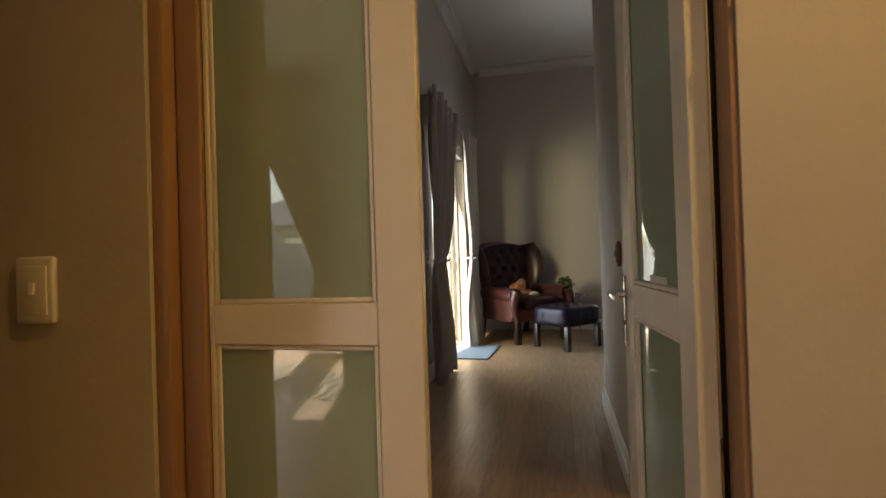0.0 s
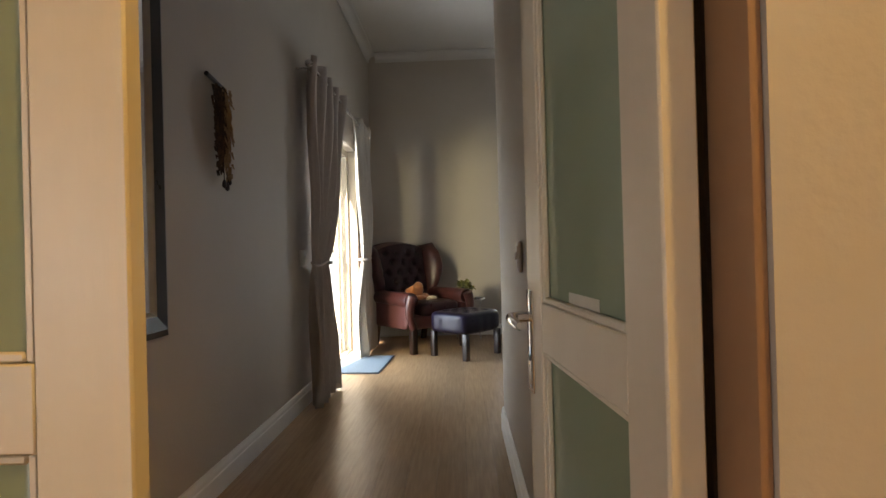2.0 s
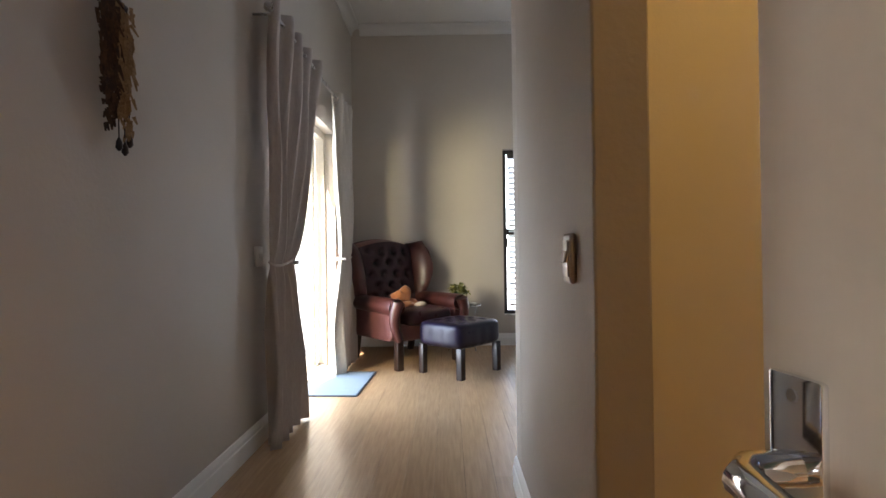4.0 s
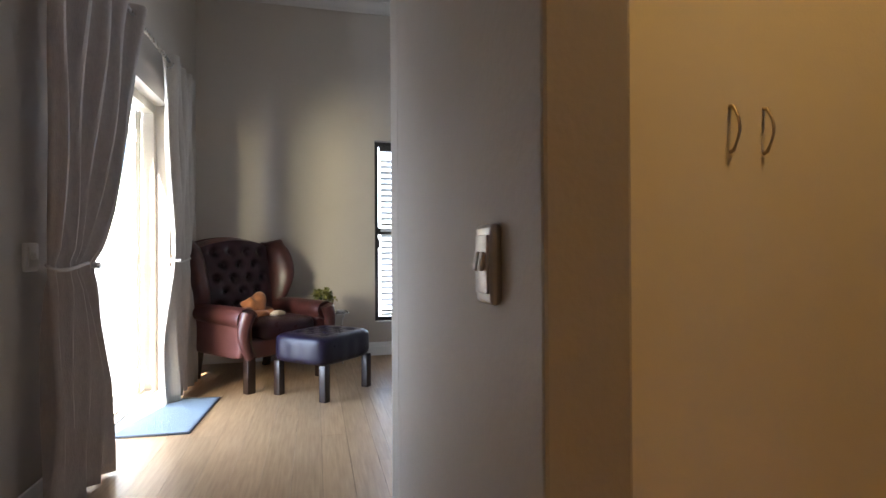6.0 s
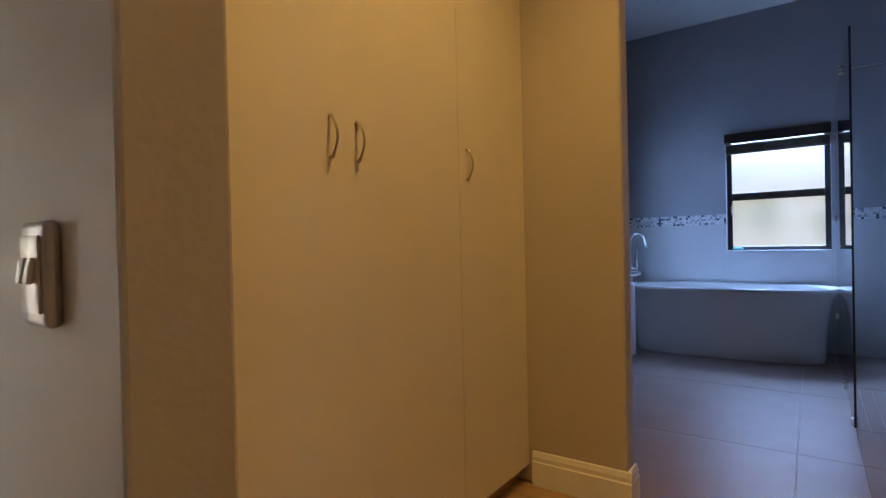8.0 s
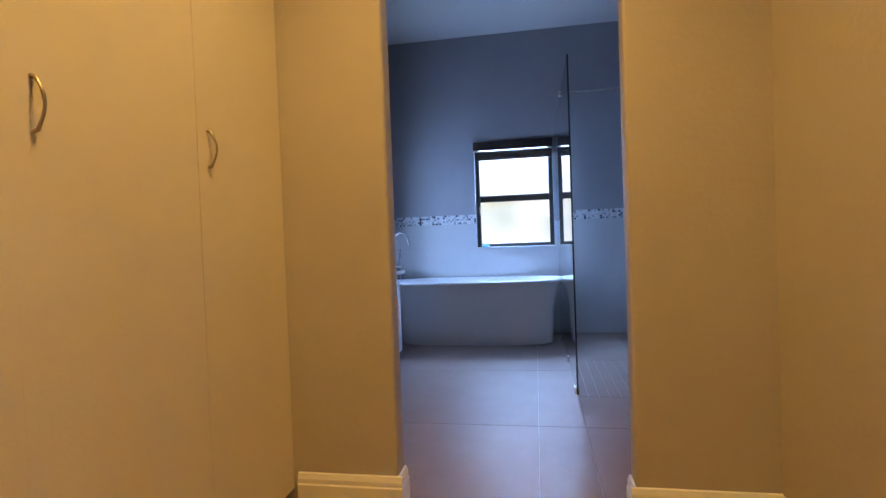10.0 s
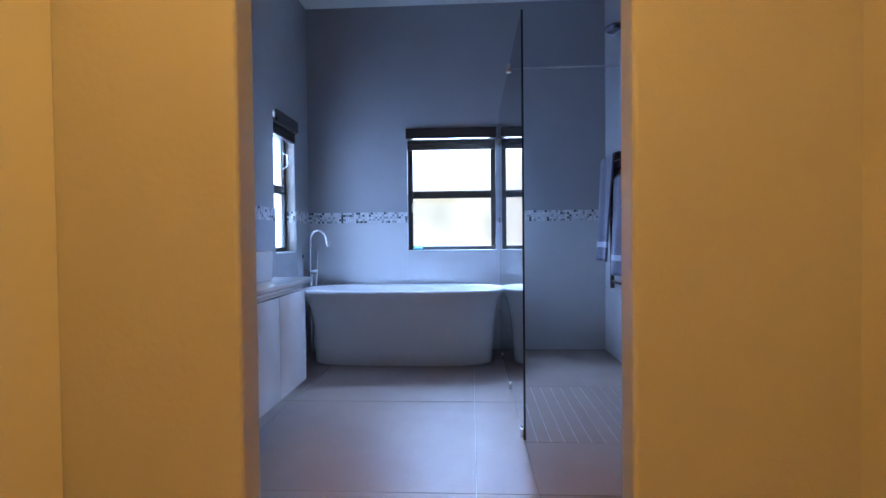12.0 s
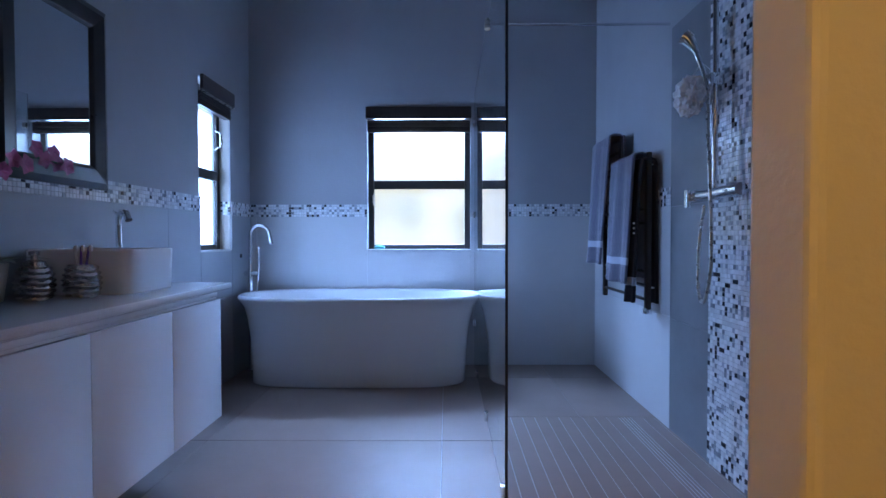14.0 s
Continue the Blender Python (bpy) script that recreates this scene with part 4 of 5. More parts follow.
def throw_cloth():
    e = tagged(empty("folded_throw", (0.60, 6.70, 0.527), 46), "rust orange cloth bundle lying on the armchair seat", "throw")
    bm = bmesh.new()
    cushion(bm, (-0.22, -0.10, 0), (0.20, 0.09, 0.075), 0.25, 3, 14,
            lambda c, n: Vector((c[0] + 0.03 * noise.noise(Vector(c) * 9), c[1] + 0.04 * noise.noise(Vector(c) * 7 + Vector((3, 0, 0))), max(0.0, c[2] + 0.045 * noise.noise(Vector(c) * 11)))))
    part("lower_fold", bm, THROW, e)
    bm = bmesh.new()
    cushion(bm, (-0.06, -0.04, 0.06), (0.16, 0.11, 0.17), 0.25, 2.6, 12,
            lambda c, n: Vector((c[0] + 0.05 * noise.noise(Vector(c) * 8), c[1] + 0.04 * noise.noise(Vector(c) * 9 + Vector((7, 0, 0))), c[2] + 0.05 * noise.noise(Vector(c) * 10))))
    part("upper_fold", bm, THROW, e)
    bm = bmesh.new()
    cushion(bm, (0.10, -0.15, 0.0), (0.24, -0.06, 0.05), 0.2, 2.5, 8, lambda c, n: Vector((c[0], c[1] + 0.02 * noise.noise(Vector(c) * 14), c[2])))
    part("pale_corner", bm, BONE, e, "pale cream corner of cloth")


throw_cloth()


def ottoman():
    e = tagged(empty("footstool", (1.165, 6.325, 0), 48), "dark plum leather buttoned footstool with square legs", "footstool")
    hx, hy = 0.30, 0.265
    for x in (-1, 1):
        for y in (-1, 1):
            cx, cy = x * (hx - 0.055), y * (hy - 0.045)
            part("leg", boxes(((cx - 0.028, cy - 0.028, 0), (cx + 0.028, cy + 0.028, 0.26)), bevel=0.004), DARKWOOD, e)
    bt = [(i * 0.15, j * 0.14) for i in (-1, 0, 1) for j in (-1, 0, 1)] + [(i * 0.15, j * 0.14) for i in (-0.5, 0.5) for j in (-0.5, 0.5)]

    def tuft(c, n):
        if n[2] > 0.5:
            dep = sum(0.022 * math.exp(-((c[0] - bx) ** 2 + (c[1] - by) ** 2) / 0.0006) + 0.016 * math.exp(-((c[0] - bx) ** 2 + (c[1] - by) ** 2) / 0.003) for bx, by in bt)
            c[2] += 0.012 - dep
        else:
            a = math.atan2(c[1], c[0])
            c[0] += 0.002 * math.sin(a * 14)
            c[1] += 0.002 * math.sin(a * 14)
        return c
    part("cushion_top", cushion(bmesh.new(), (-hx, -hy, 0.245), (hx, hy, 0.455), 0.06, 5.5, 34, tuft), LEATHER_PLUM, e)
    bm = bmesh.new()
    for bx, by in bt:
        bmesh.ops.create_uvsphere(bm, u_segments=10, v_segments=6, radius=0.011, matrix=Matrix.Translation((bx, by, 0.444)))
    part("buttons", bm, LEATHER_PLUM, e)["kind"] = "stuff"


ottoman()

rug = tagged(empty("door_mat", (0.12, 5.93, 0), -3), "pale blue woven door mat with a dark edge", "door mat")
part("weave", boxes(((-0.27, -0.37, 0.001), (0.27, 0.37, 0.011)), bevel=0.003, seg=1), MATBLUE, rug)
part("binding", boxes(((-0.285, -0.385, 0.001), (-0.27, 0.385, 0.012)), ((0.27, -0.385, 0.001), (0.285, 0.385, 0.012)), ((-0.27, -0.385, 0.001), (0.27, -0.37, 0.012)), ((-0.27, 0.37, 0.001), (0.27, 0.385, 0.012)), bevel=0.003, seg=1), MATEDGE, rug, "dark bound edge")


def side_table():
    e = tagged(empty("side_table", (1.20, 7.18, 0)), "small round glass side table with metal legs", "side table")
    part("tabletop", lathe([(0.20, 0.50), (0.212, 0.502), (0.212, 0.510), (0.20, 0.512)], 40), GLASS, e, "clear glass top")
    part("rim", tube(arc((0, 0, 0.497), 0.205, 0, 360, 40, (1, 0, 0), (0, 1, 0)), 0.006, 8), STEEL, e)
    for k in range(3):
        a = 2 * math.pi * k / 3 + 0.4
        part("leg", tube([(0.19 * math.cos(a), 0.19 * math.sin(a), 0.495), (0.12 * math.cos(a), 0.12 * math.sin(a), 0.25), (0.17 * math.cos(a), 0.17 * math.sin(a), 0.0)], 0.008, 10), STEEL, e)
    return e


side_table()


def leaf_blade(bm, base, direction, length, width, up, bend=0.3):
    d, base = Vector(direction).normalized(), Vector(base)
    s = d.cross(Vector(up)).normalized() if abs(d.dot(Vector(up))) < 0.98 else d.orthogonal().normalized()
    n = s.cross(d)
    rows = []
    for i in range(6):
        t = i / 5
        w = width * math.sin(math.pi * min(0.97, 0.12 + 0.85 * t)) * 0.5
        c = base + d * length * t - n * bend * length * t * t
        rows.append((bm.verts.new(c - s * w + n * w * 0.25), bm.verts.new(c), bm.verts.new(c + s * w + n * w * 0.25)))
    for a, b in zip(rows, rows[1:]):
        bm.faces.new((a[0], a[1], b[1], b[0]))
        bm.faces.new((a[1], a[2], b[2], b[1]))


def potted_plant():
    e = tagged(empty("potted_plant", (1.17, 7.14, 0.512)), "bushy olive green plant in a dark glass pot", "plant")
    part("pot", lathe([(0.035, 0), (0.05, 0.004), (0.062, 0.04), (0.06, 0.075), (0.05, 0.085), (0.046, 0.08), (0.05, 0.05), (0.03, 0.02)], 24), TILE_DARK, e, "dark glazed pot")
    part("soil", lathe([(0.048, 0.07), (0.03, 0.076)], 16), SUB, e)
    rnd = random.Random(12)
    bm, st = bmesh.new(), bmesh.new()
    for _ in range(46):
        a, el = rnd.uniform(0, 2 * math.pi), rnd.uniform(0.15, 1.45)
        d = Vector((math.cos(a) * math.cos(el), math.sin(a) * math.cos(el), math.sin(el)))
        tip = Vector((0, 0, 0.09)) + d * rnd.uniform(0.06, 0.125)
        tube([(0, 0, 0.07), tip * 0.6 + Vector((0, 0, 0.03)), tip], 0.0018, 5, st)
        for k in range(5):
            q = Vector((rnd.gauss(0, 1), rnd.gauss(0, 1), rnd.gauss(0.4, 1))).normalized()
            leaf_blade(bm, tip, (d * 0.6 + q).normalized(), rnd.uniform(0.03, 0.05), rnd.uniform(0.018, 0.028), (0, 0, 1))
    part("stems", st, LEAF_DARK, e)
    part("leaves", bm, LEAF, e)


potted_plant()
dish = tagged(new("small_dish", mesh_of(lathe([(0.015, 0), (0.03, 0.004), (0.038, 0.014), (0.035, 0.015), (0.02, 0.006)], 20), "small_dish", CERAMIC, True)), "small white dish on the glass side table", "dish")
dish.matrix_basis = pose(1.33, 7.12, 0.512)


def bed():
    e = tagged(empty("bed", (4.02, 6.28, 0)), "bed with a rumpled white duvet", "bed")
    part("base", boxes(((-1.0, -0.80, 0.06), (1.0, 0.80, 0.30)), bevel=0.02), CURTAIN, e)
    part("mattress", cushion(bmesh.new(), (-1.01, -0.81, 0.28), (1.01, 0.81, 0.55), 0.0, 8), CERAMIC, e)
    bm = bmesh.new()
    cushion(bm, (-1.06, -0.86, 0.27), (0.6, 0.86, 0.66), 0.10, 5, 30,
            lambda c, n: Vector((c[0] + 0.02 * math.sin(c[1] * 16) * (n[2] < 0), c[1], c[2] + 0.03 * noise.noise(Vector(c) * 3.5) + (0.025 * math.sin(c[1] * 22) if n[2] < -0.4 else 0))))
    part("duvet", bm, BEDLINEN, e, "rumpled white cotton duvet")
    for y in (-0.40, 0.40):
        part("pillow", cushion(bmesh.new(), (0.62, y - 0.33, 0.55), (0.98, y + 0.33, 0.72), 0.2, 3), BEDLINEN, e)
    part("headboard", boxes(((1.01, -0.85, 0.0), (1.07, 0.85, 1.10)), bevel=0.02), LEATHER_DARK, e)
    for x in (-0.9, 0.9):
        for y in (-0.7, 0.7):
            part("foot", boxes(((x - 0.03, y - 0.03, 0), (x + 0.03, y + 0.03, 0.062))), DARKWOOD, e, smooth=False)


bed()


def framed_picture(x):
    e = tagged(empty("framed_picture", (x, 7.58, 1.88)), "small etching in a dark gilt frame with cream mount", "picture", "row of framed pictures")
    w, h = 0.17, 0.20
    for a, b in (((-w, -0.025, -h), (-w + 0.028, 0, h)), ((w - 0.028, -0.025, -h), (w, 0, h)), ((-w + 0.028, -0.025, -h), (w - 0.028, 0, -h + 0.028)), ((-w + 0.028, -0.025, h - 0.028), (w - 0.028, 0, h))):
        part("frame", boxes((a, b), bevel=0.005), GILT, e)
    part("mount", boxes(((-w + 0.028, -0.012, -h + 0.028), (w - 0.028, -0.004, h - 0.028))), PAPER, e, smooth=False)
    part("print_border", boxes(((-0.075, -0.0128, -0.095), (0.075, -0.0122, -0.092)), ((-0.075, -0.0128, 0.092), (0.075, -0.0122, 0.095)), ((-0.075, -0.0128, -0.092), (-0.072, -0.0122, 0.092)), ((0.072, -0.0128, -0.092), (0.075, -0.0122, 0.092))), INK, e, smooth=False)
    part("print", lathe([(0.028, 0), (0.02, 0.0006)], 18), INK, e).matrix_basis = pose(0, -0.0122, 0, 90)


for px in (3.46, 3.90, 4.34):
    framed_picture(px)

# ---- dressing passage ----
def wardrobe(edges, handles, label):
    """A tall wardrobe unit with flat doors between the given edges, its front at y = 3.28."""
    x0, w = edges[0], edges[-1] - edges[0]
    e = tagged(empty("wardrobe", (x0, 3.28, 0)), label, "wardrobe", "built-in wardrobes")
    part("body", boxes(((0, 0.0195, 0.08), (w, 0.60, 3.20))), LAMINATE, e, smooth=False)
    part("plinth", boxes(((0, 0.05, 0.001), (w, 0.58, 0.08))), FRAME, e, "recessed plinth", smooth=False)
    for a, b, side in zip(edges, edges[1:], handles):
        a, b = a - x0, b - x0
        d = part("door", boxes(((a + 0.00006, 0, 0.085), (b - 0.00006, 0.0185, 2.60))), LAMINATE, e, smooth=False)
        part("top_door", boxes(((a + 0.00006, 0, 2.6006), (b - 0.00006, 0.0185, 3.20))), LAMINATE, e, smooth=False)
        hx = a + 0.05 if side < 0 else b - 0.05
        pts = [(hx, 0.0, 1.305), (hx, -0.010, 1.308)] + [(hx, -0.010 - 0.020 * math.sin(math.pi * t / 8), 1.308 + 0.106 * t / 8) for t in range(1, 8)] + [(hx, -0.010, 1.414), (hx, 0.0, 1.417)]
        part("handle", tube(pts, [0.0055, 0.005] + [0.0036] * 7 + [0.005, 0.0055], 10), HANDLE, d, "curved satin steel bow handle")


wardrobe((1.492, 2.148, 2.712), (1, -1), "cream laminate double wardrobe with steel bow handles")
wardrobe((2.714, 3.228), (-1,), "cream laminate single wardrobe with steel bow handle")


def downlight(x, y):
    e = tagged(empty("ceiling_downlight", (x, y, 3.25)), "small round white recessed ceiling downlight", "ceiling light", "downlights")
    part("ring", lathe([(0.035, -0.001), (0.05, -0.001), (0.05, -0.007), (0.045, -0.010), (0.036, -0.010)], 24), WHITE, e)


for lx, ly in PASSAGE_LAMPS + HALL_LAMPS:
    downlight(lx, ly)

# ---- bathroom things ----
def tub():
    """A freestanding tub: flared oval walls with a rolled rim and a hollow."""
    e = tagged(empty("bathtub", (6.60, 2.925, 0)), "white freestanding oval bathtub with flared sides", "bathtub")

    def outline(a, lx, ly, p):
        c, s = math.cos(a), math.sin(a)
        return lx * math.copysign(abs(c) ** (2 / p), c), ly * math.copysign(abs(s) ** (2 / p), s)
    bm = bmesh.new()
    prof = [(0.0, 0.270, 0.755, 3.6), (0.012, 0.283, 0.768, 3.6), (0.15, 0.288, 0.772, 3.4), (0.32, 0.302, 0.785, 3.2), (0.46, 0.322, 0.808, 3.0), (0.55, 0.343, 0.835, 2.8), (0.59, 0.364, 0.868, 2.7),
            (0.608, 0.372, 0.880, 2.7), (0.622, 0.370, 0.878, 2.7), (0.630, 0.360, 0.868, 2.7), (0.627, 0.345, 0.852, 2.7), (0.610, 0.332, 0.838, 2.7), (0.50, 0.295, 0.770, 2.8), (0.30, 0.262, 0.700, 3.0), (0.17, 0.225, 0.62, 3.0), (0.14, 0.15, 0.50, 2.6)]
    rings = [[bm.verts.new((*outline(2 * math.pi * i / 72, lx, ly, p), z)) for i in range(72)] for z, lx, ly, p in prof]
    for p, q in zip(rings, rings[1:]):
        for i in range(72):
            bm.faces.new((p[i], p[(i + 1) % 72], q[(i + 1) % 72], q[i]))
    bm.faces.new(rings[-1])
    bm.faces.new(rings[0][::-1])
    part("shell", bm, ACRYLIC, e, angle=60)
    part("waste", lathe([(0.03, 0.141), (0.034, 0.144), (0.02, 0.148)], 20), CHROME, e, "chrome waste")


tub()


def tub_filler():
    e = tagged(empty("bath_mixer_tap", (6.83, 3.825, 0)), "chrome floor-standing bath filler with hand shower", "tap")
    part("base", lathe([(0.045, 0.0), (0.045, 0.012), (0.03, 0.018)], 24), CHROME, e)
    part("riser", tube([(0, 0, 0.01), (0, 0, 0.80)], 0.02, 14), CHROME, e)
    pts = [(0, 0, 0.80), (0, 0, 1.06)] + [tuple(v) for v in arc((0, -0.075, 1.06), 0.075, 0, 165, 14, (0, 1, 0), (0, 0, 1))] + [(0, -0.168, 0.99)]
    part("spout", tube(pts, [0.0145] * (len(pts) - 1) + [0.018], 14), CHROME, e)
    part("body", tube([(0, 0.045, 0.76), (0, -0.07, 0.76)], 0.02, 14), CHROME, e)
    part("lever", tube([(0, 0.045, 0.76), (0, 0.10, 0.80)], [0.008, 0.006], 10), CHROME, e)
    hs = part("hand_shower", tube([(-0.01, -0.06, 0.70), (-0.01, -0.065, 0.79), (-0.01, -0.068, 0.93), (-0.01, -0.068, 0.965)], [0.008, 0.010, 0.012, 0.010], 12), CHROME, e)
    part("hose", tube([(-0.01, -0.06, 0.70), (-0.02, -0.05, 0.55), (-0.03, -0.01, 0.42), (-0.02, 0.03, 0.50), (0, 0.02, 0.70)], 0.006, 8), CHROME, e)


tub_filler()


def vanity():
    y0, y1, x0, x1 = 3.335, 3.888, 3.42, 5.165
    dw = (x1 - x0) / 4
    xs = (x0, x0 + dw, 4.29, 4.745, x1)
    e = tagged(empty("vanity_cabinet", (0, 0, 0)), "white gloss wall-hung vanity cabinet with handleless doors", "cabinet")
    part("body", boxes(((x0, y0 + 0.02, 0.215), (x1, y1, 0.80))), VANITY, e, smooth=False)
    part("finger_channel", boxes(((x0 + 0.002, y0 + 0.012, 0.768), (x1 - 0.002, y0 + 0.02, 0.788)), bevel=0.003), VANITY, e, "white finger channel")
    for a, b in zip(xs, xs[1:]):
        part("door", boxes(((a + 0.0008, y0, 0.213), (b - 0.0008, y0 + 0.0195, 0.757)), bevel=0.001), VANITY, e)
    t = tagged(new("quartz_counter", mesh_of(boxes(((x0 - 0.02, y0 - 0.03, 0.801), (x1 + 0.055, y1, 0.828)), bevel=0.004), "quartz_counter", QUARTZ, True)), "white quartz counter on the wall-hung cabinet", "counter")


vanity()


def basin():
    e = tagged(empty("vessel_basin", (4.84, 3.655, 0.828)), "white rectangular ceramic counter basin", "basin")
    hx, hy, h = 0.170, 0.208, 0.168

    def rr(a, lx, ly, p=7.0):
        c, s = math.cos(a), math.sin(a)
        return lx * math.copysign(abs(c) ** (2 / p), c), ly * math.copysign(abs(s) ** (2 / p), s)
    bm = bmesh.new()
    prof = [(0, 0.955), (0.004, 0.97), (0.07, 0.985), (h - 0.012, 1.0), (h - 0.003, 0.997), (h, 0.985), (h - 0.001, 0.955), (h - 0.012, 0.945), (0.04, 0.90), (0.022, 0.8)]
    rings = [[bm.verts.new((*rr(2 * math.pi * i / 72, hx * k if k > 0.95 else hx - (1 - k) * 0.24, hy * k if k > 0.95 else hy - (1 - k) * 0.24), z)) for i in range(72)] for z, k in prof]
    for p, q in zip(rings, rings[1:]):
        for i in range(72):
            bm.faces.new((p[i], p[(i + 1) % 72], q[(i + 1) % 72], q[i]))
    bm.faces.new(rings[-1])
    bm.faces.new(rings[0][::-1])
    part("bowl", bm, CERAMIC, e, angle=35)
    t = tagged(empty("basin_tap", (5.16, 3.80, 0.828)), "tall chrome basin mixer tap", "tap")
    part("base", lathe([(0.026, 0), (0.026, 0.006), (0.021, 0.01)], 20), CHROME, t)
    part("column", tube([(0, 0, 0.005), (0, 0, 0.27)], 0.013, 16), CHROME, t)
    part("spout", tube([(0, 0.0, 0.27), (-0.006, -0.006, 0.305), (-0.02, -0.03, 0.33), (-0.04, -0.06, 0.325), (-0.052, -0.08, 0.29)], [0.013, 0.014, 0.014, 0.014, 0.015], 14), CHROME, t)
    part("lever", tube([(0, 0.0, 0.315), (0.01, 0.03, 0.335)], [0.008, 0.005], 10), CHROME, t)


basin()


def ripple_pot(name, x, y, label, category):
    e = tagged(empty(name, (x, y, 0.8285)), label, category, "silver bathroom set")
    prof = []
    for i in range(33):
        t = i / 32
        r = 0.038 + 0.021 * math.sin(math.pi * (0.16 + 0.74 * t))
        prof.append((r, 0.116 * t))
    part("body", lathe(prof, 40, ripple=lambda a, z: 1 + 0.06 * math.sin(z * 330 + 1.2 * math.sin(a * 2) + 0.8 * math.sin(a * 3 + 1))), SILVERPOT, e)
    return e


d1 = ripple_pot("soap_dispenser", 4.525, 3.685, "silver rippled soap dispenser on the counter", "soap dispenser")
part("neck", lathe([(0.036, 0.114), (0.034, 0.128), (0.020, 0.134), (0.011, 0.137), (0.010, 0.150), (0.016, 0.152), (0.016, 0.164), (0.005, 0.166)], 20), SILVERPOT, d1)
part("nozzle", tube([(0, 0, 0.159), (-0.03, -0.02, 0.159), (-0.042, -0.028, 0.152)], 0.0045, 10), SILVERPOT, d1)
d2 = ripple_pot("toothbrush_tumbler", 4.605, 3.58, "silver rippled tumbler holding toothbrushes", "tumbler")
for dx, dy, m in ((-0.02, 0.006, BRISTLE_B), (0.010, 0.008, BRISTLE_A), (0.016, -0.008, BRISTLE_A)):
    b = tagged(empty("toothbrush", (4.605, 3.58, 0.84)), "slim plastic toothbrush standing in the tumbler", "toothbrush", "toothbrushes")
    part("grip", tube([(0, 0, 0.02), (dx * 0.7, dy, 0.10), (dx * 1.3, dy * 1.4, 0.165)], [0.004, 0.005, 0.0035], 8), m, b)
    part("bristles", boxes(((dx * 1.3 - 0.006, dy * 1.4 - 0.012, 0.150), (dx * 1.3 + 0.006, dy * 1.4 - 0.002, 0.172)), bevel=0.002, seg=1), BRISTLE_B, b)


def orchid():
    e = tagged(empty("potted_orchid", (4.455, 3.795, 0.828)), "magenta flowering orchid in a white tapered pot", "plant")
    part("pot", lathe([(0.045, 0), (0.048, 0.003), (0.062, 0.11), (0.064, 0.125), (0.058, 0.125), (0.055, 0.10), (0.04, 0.10)], 28), POTWHITE, e, "white tapered ceramic pot")
    bm = bmesh.new()
    for a, l in ((20, 0.15), (95, 0.12), (160, 0.13), (250, 0.14), (320, 0.16)):
        leaf_blade(bm, (0, 0, 0.11), (math.cos(radians(a)), math.sin(radians(a)), 0.75), l, 0.055, (0, 0, 1), 0.55)
    part("leaves", bm, LEAF_DARK, e)
    stem = [(0, 0, 0.11), (0.0, -0.01, 0.24), (0.01, -0.02, 0.36), (0.03, -0.04, 0.44), (0.09, -0.06, 0.485), (0.17, -0.07, 0.495), (0.26, -0.075, 0.48)]
    part("stem", tube(stem, 0.0032, 8), LEAF_DARK, e)
    rnd = random.Random(2)
    for i, (x, z) in enumerate(((0.02, 0.43), (0.06, 0.47), (0.11, 0.46), (0.16, 0.52), (0.20, 0.485), (0.25, 0.515), (0.29, 0.485), (0.33, 0.475))):
        bm = bmesh.new()
        c = Vector((x * 0.85 - 0.02, -0.08 + rnd.uniform(-0.015, 0.015), z))
        for k in range(5):
            a = 2 * math.pi * k / 5 + 0.3 * i
            leaf_blade(bm, c, (math.cos(a), -0.35, math.sin(a)), rnd.uniform(0.030, 0.038), 0.034, (0, -1, 0), 0.2)
        leaf_blade(bm, c + Vector((0, -0.005, 0)), (0.1, -0.7, -0.6), 0.02, 0.014, (0, -1, 0), -0.3)
        part("flower", bm, PETAL, e)


orchid()
canister = tagged(empty("canister", (4.11, 3.53, 0.8285)), "tall white ceramic canister on the counter", "canister")
part("body", lathe([(0.036, 0), (0.040, 0.004), (0.041, 0.140), (0.039, 0.146)], 32), CERAMIC, canister)
part("lid", lathe([(0.039, 0.1465), (0.0415, 0.149), (0.0415, 0.160), (0.036, 0.166), (0.010, 0.168)], 32), CERAMIC, canister)


def hand_cloth():
    """A small cloth laid over the counter's front edge."""
    e = tagged(empty("hand_cloth", (3.775, 3.305, 0.8285)), "maroon terry hand cloth draped over the counter edge", "towel")

    def fn(u, v):
        x = (u - 0.5) * (0.13 + 0.02 * v)
        fold = 0.006 * math.sin(u * 17 + 3 * v)
        if v < 0.3:
            return Vector((x, 0.12 * (0.3 - v) / 0.3 - 0.008, 0.004 + 0.3 * abs(fold)))
        d = (v - 0.3) / 0.7
        return Vector((x, -0.010 - 0.008 * d + fold, 0.002 - 0.235 * d - 0.012 * math.cos(u * 5) * d))
    thicken(part("terry", surface(fn, 24, 30), MAROON, e), 0.006, 1.0)


hand_cloth()
plain_mirror("bathroom_mirror", (4.892, 3.89, 1.258), 0.605, 0.815, 0.085, 0, "bathroom mirror in a wide dark lacquered frame", BLACKWOOD)

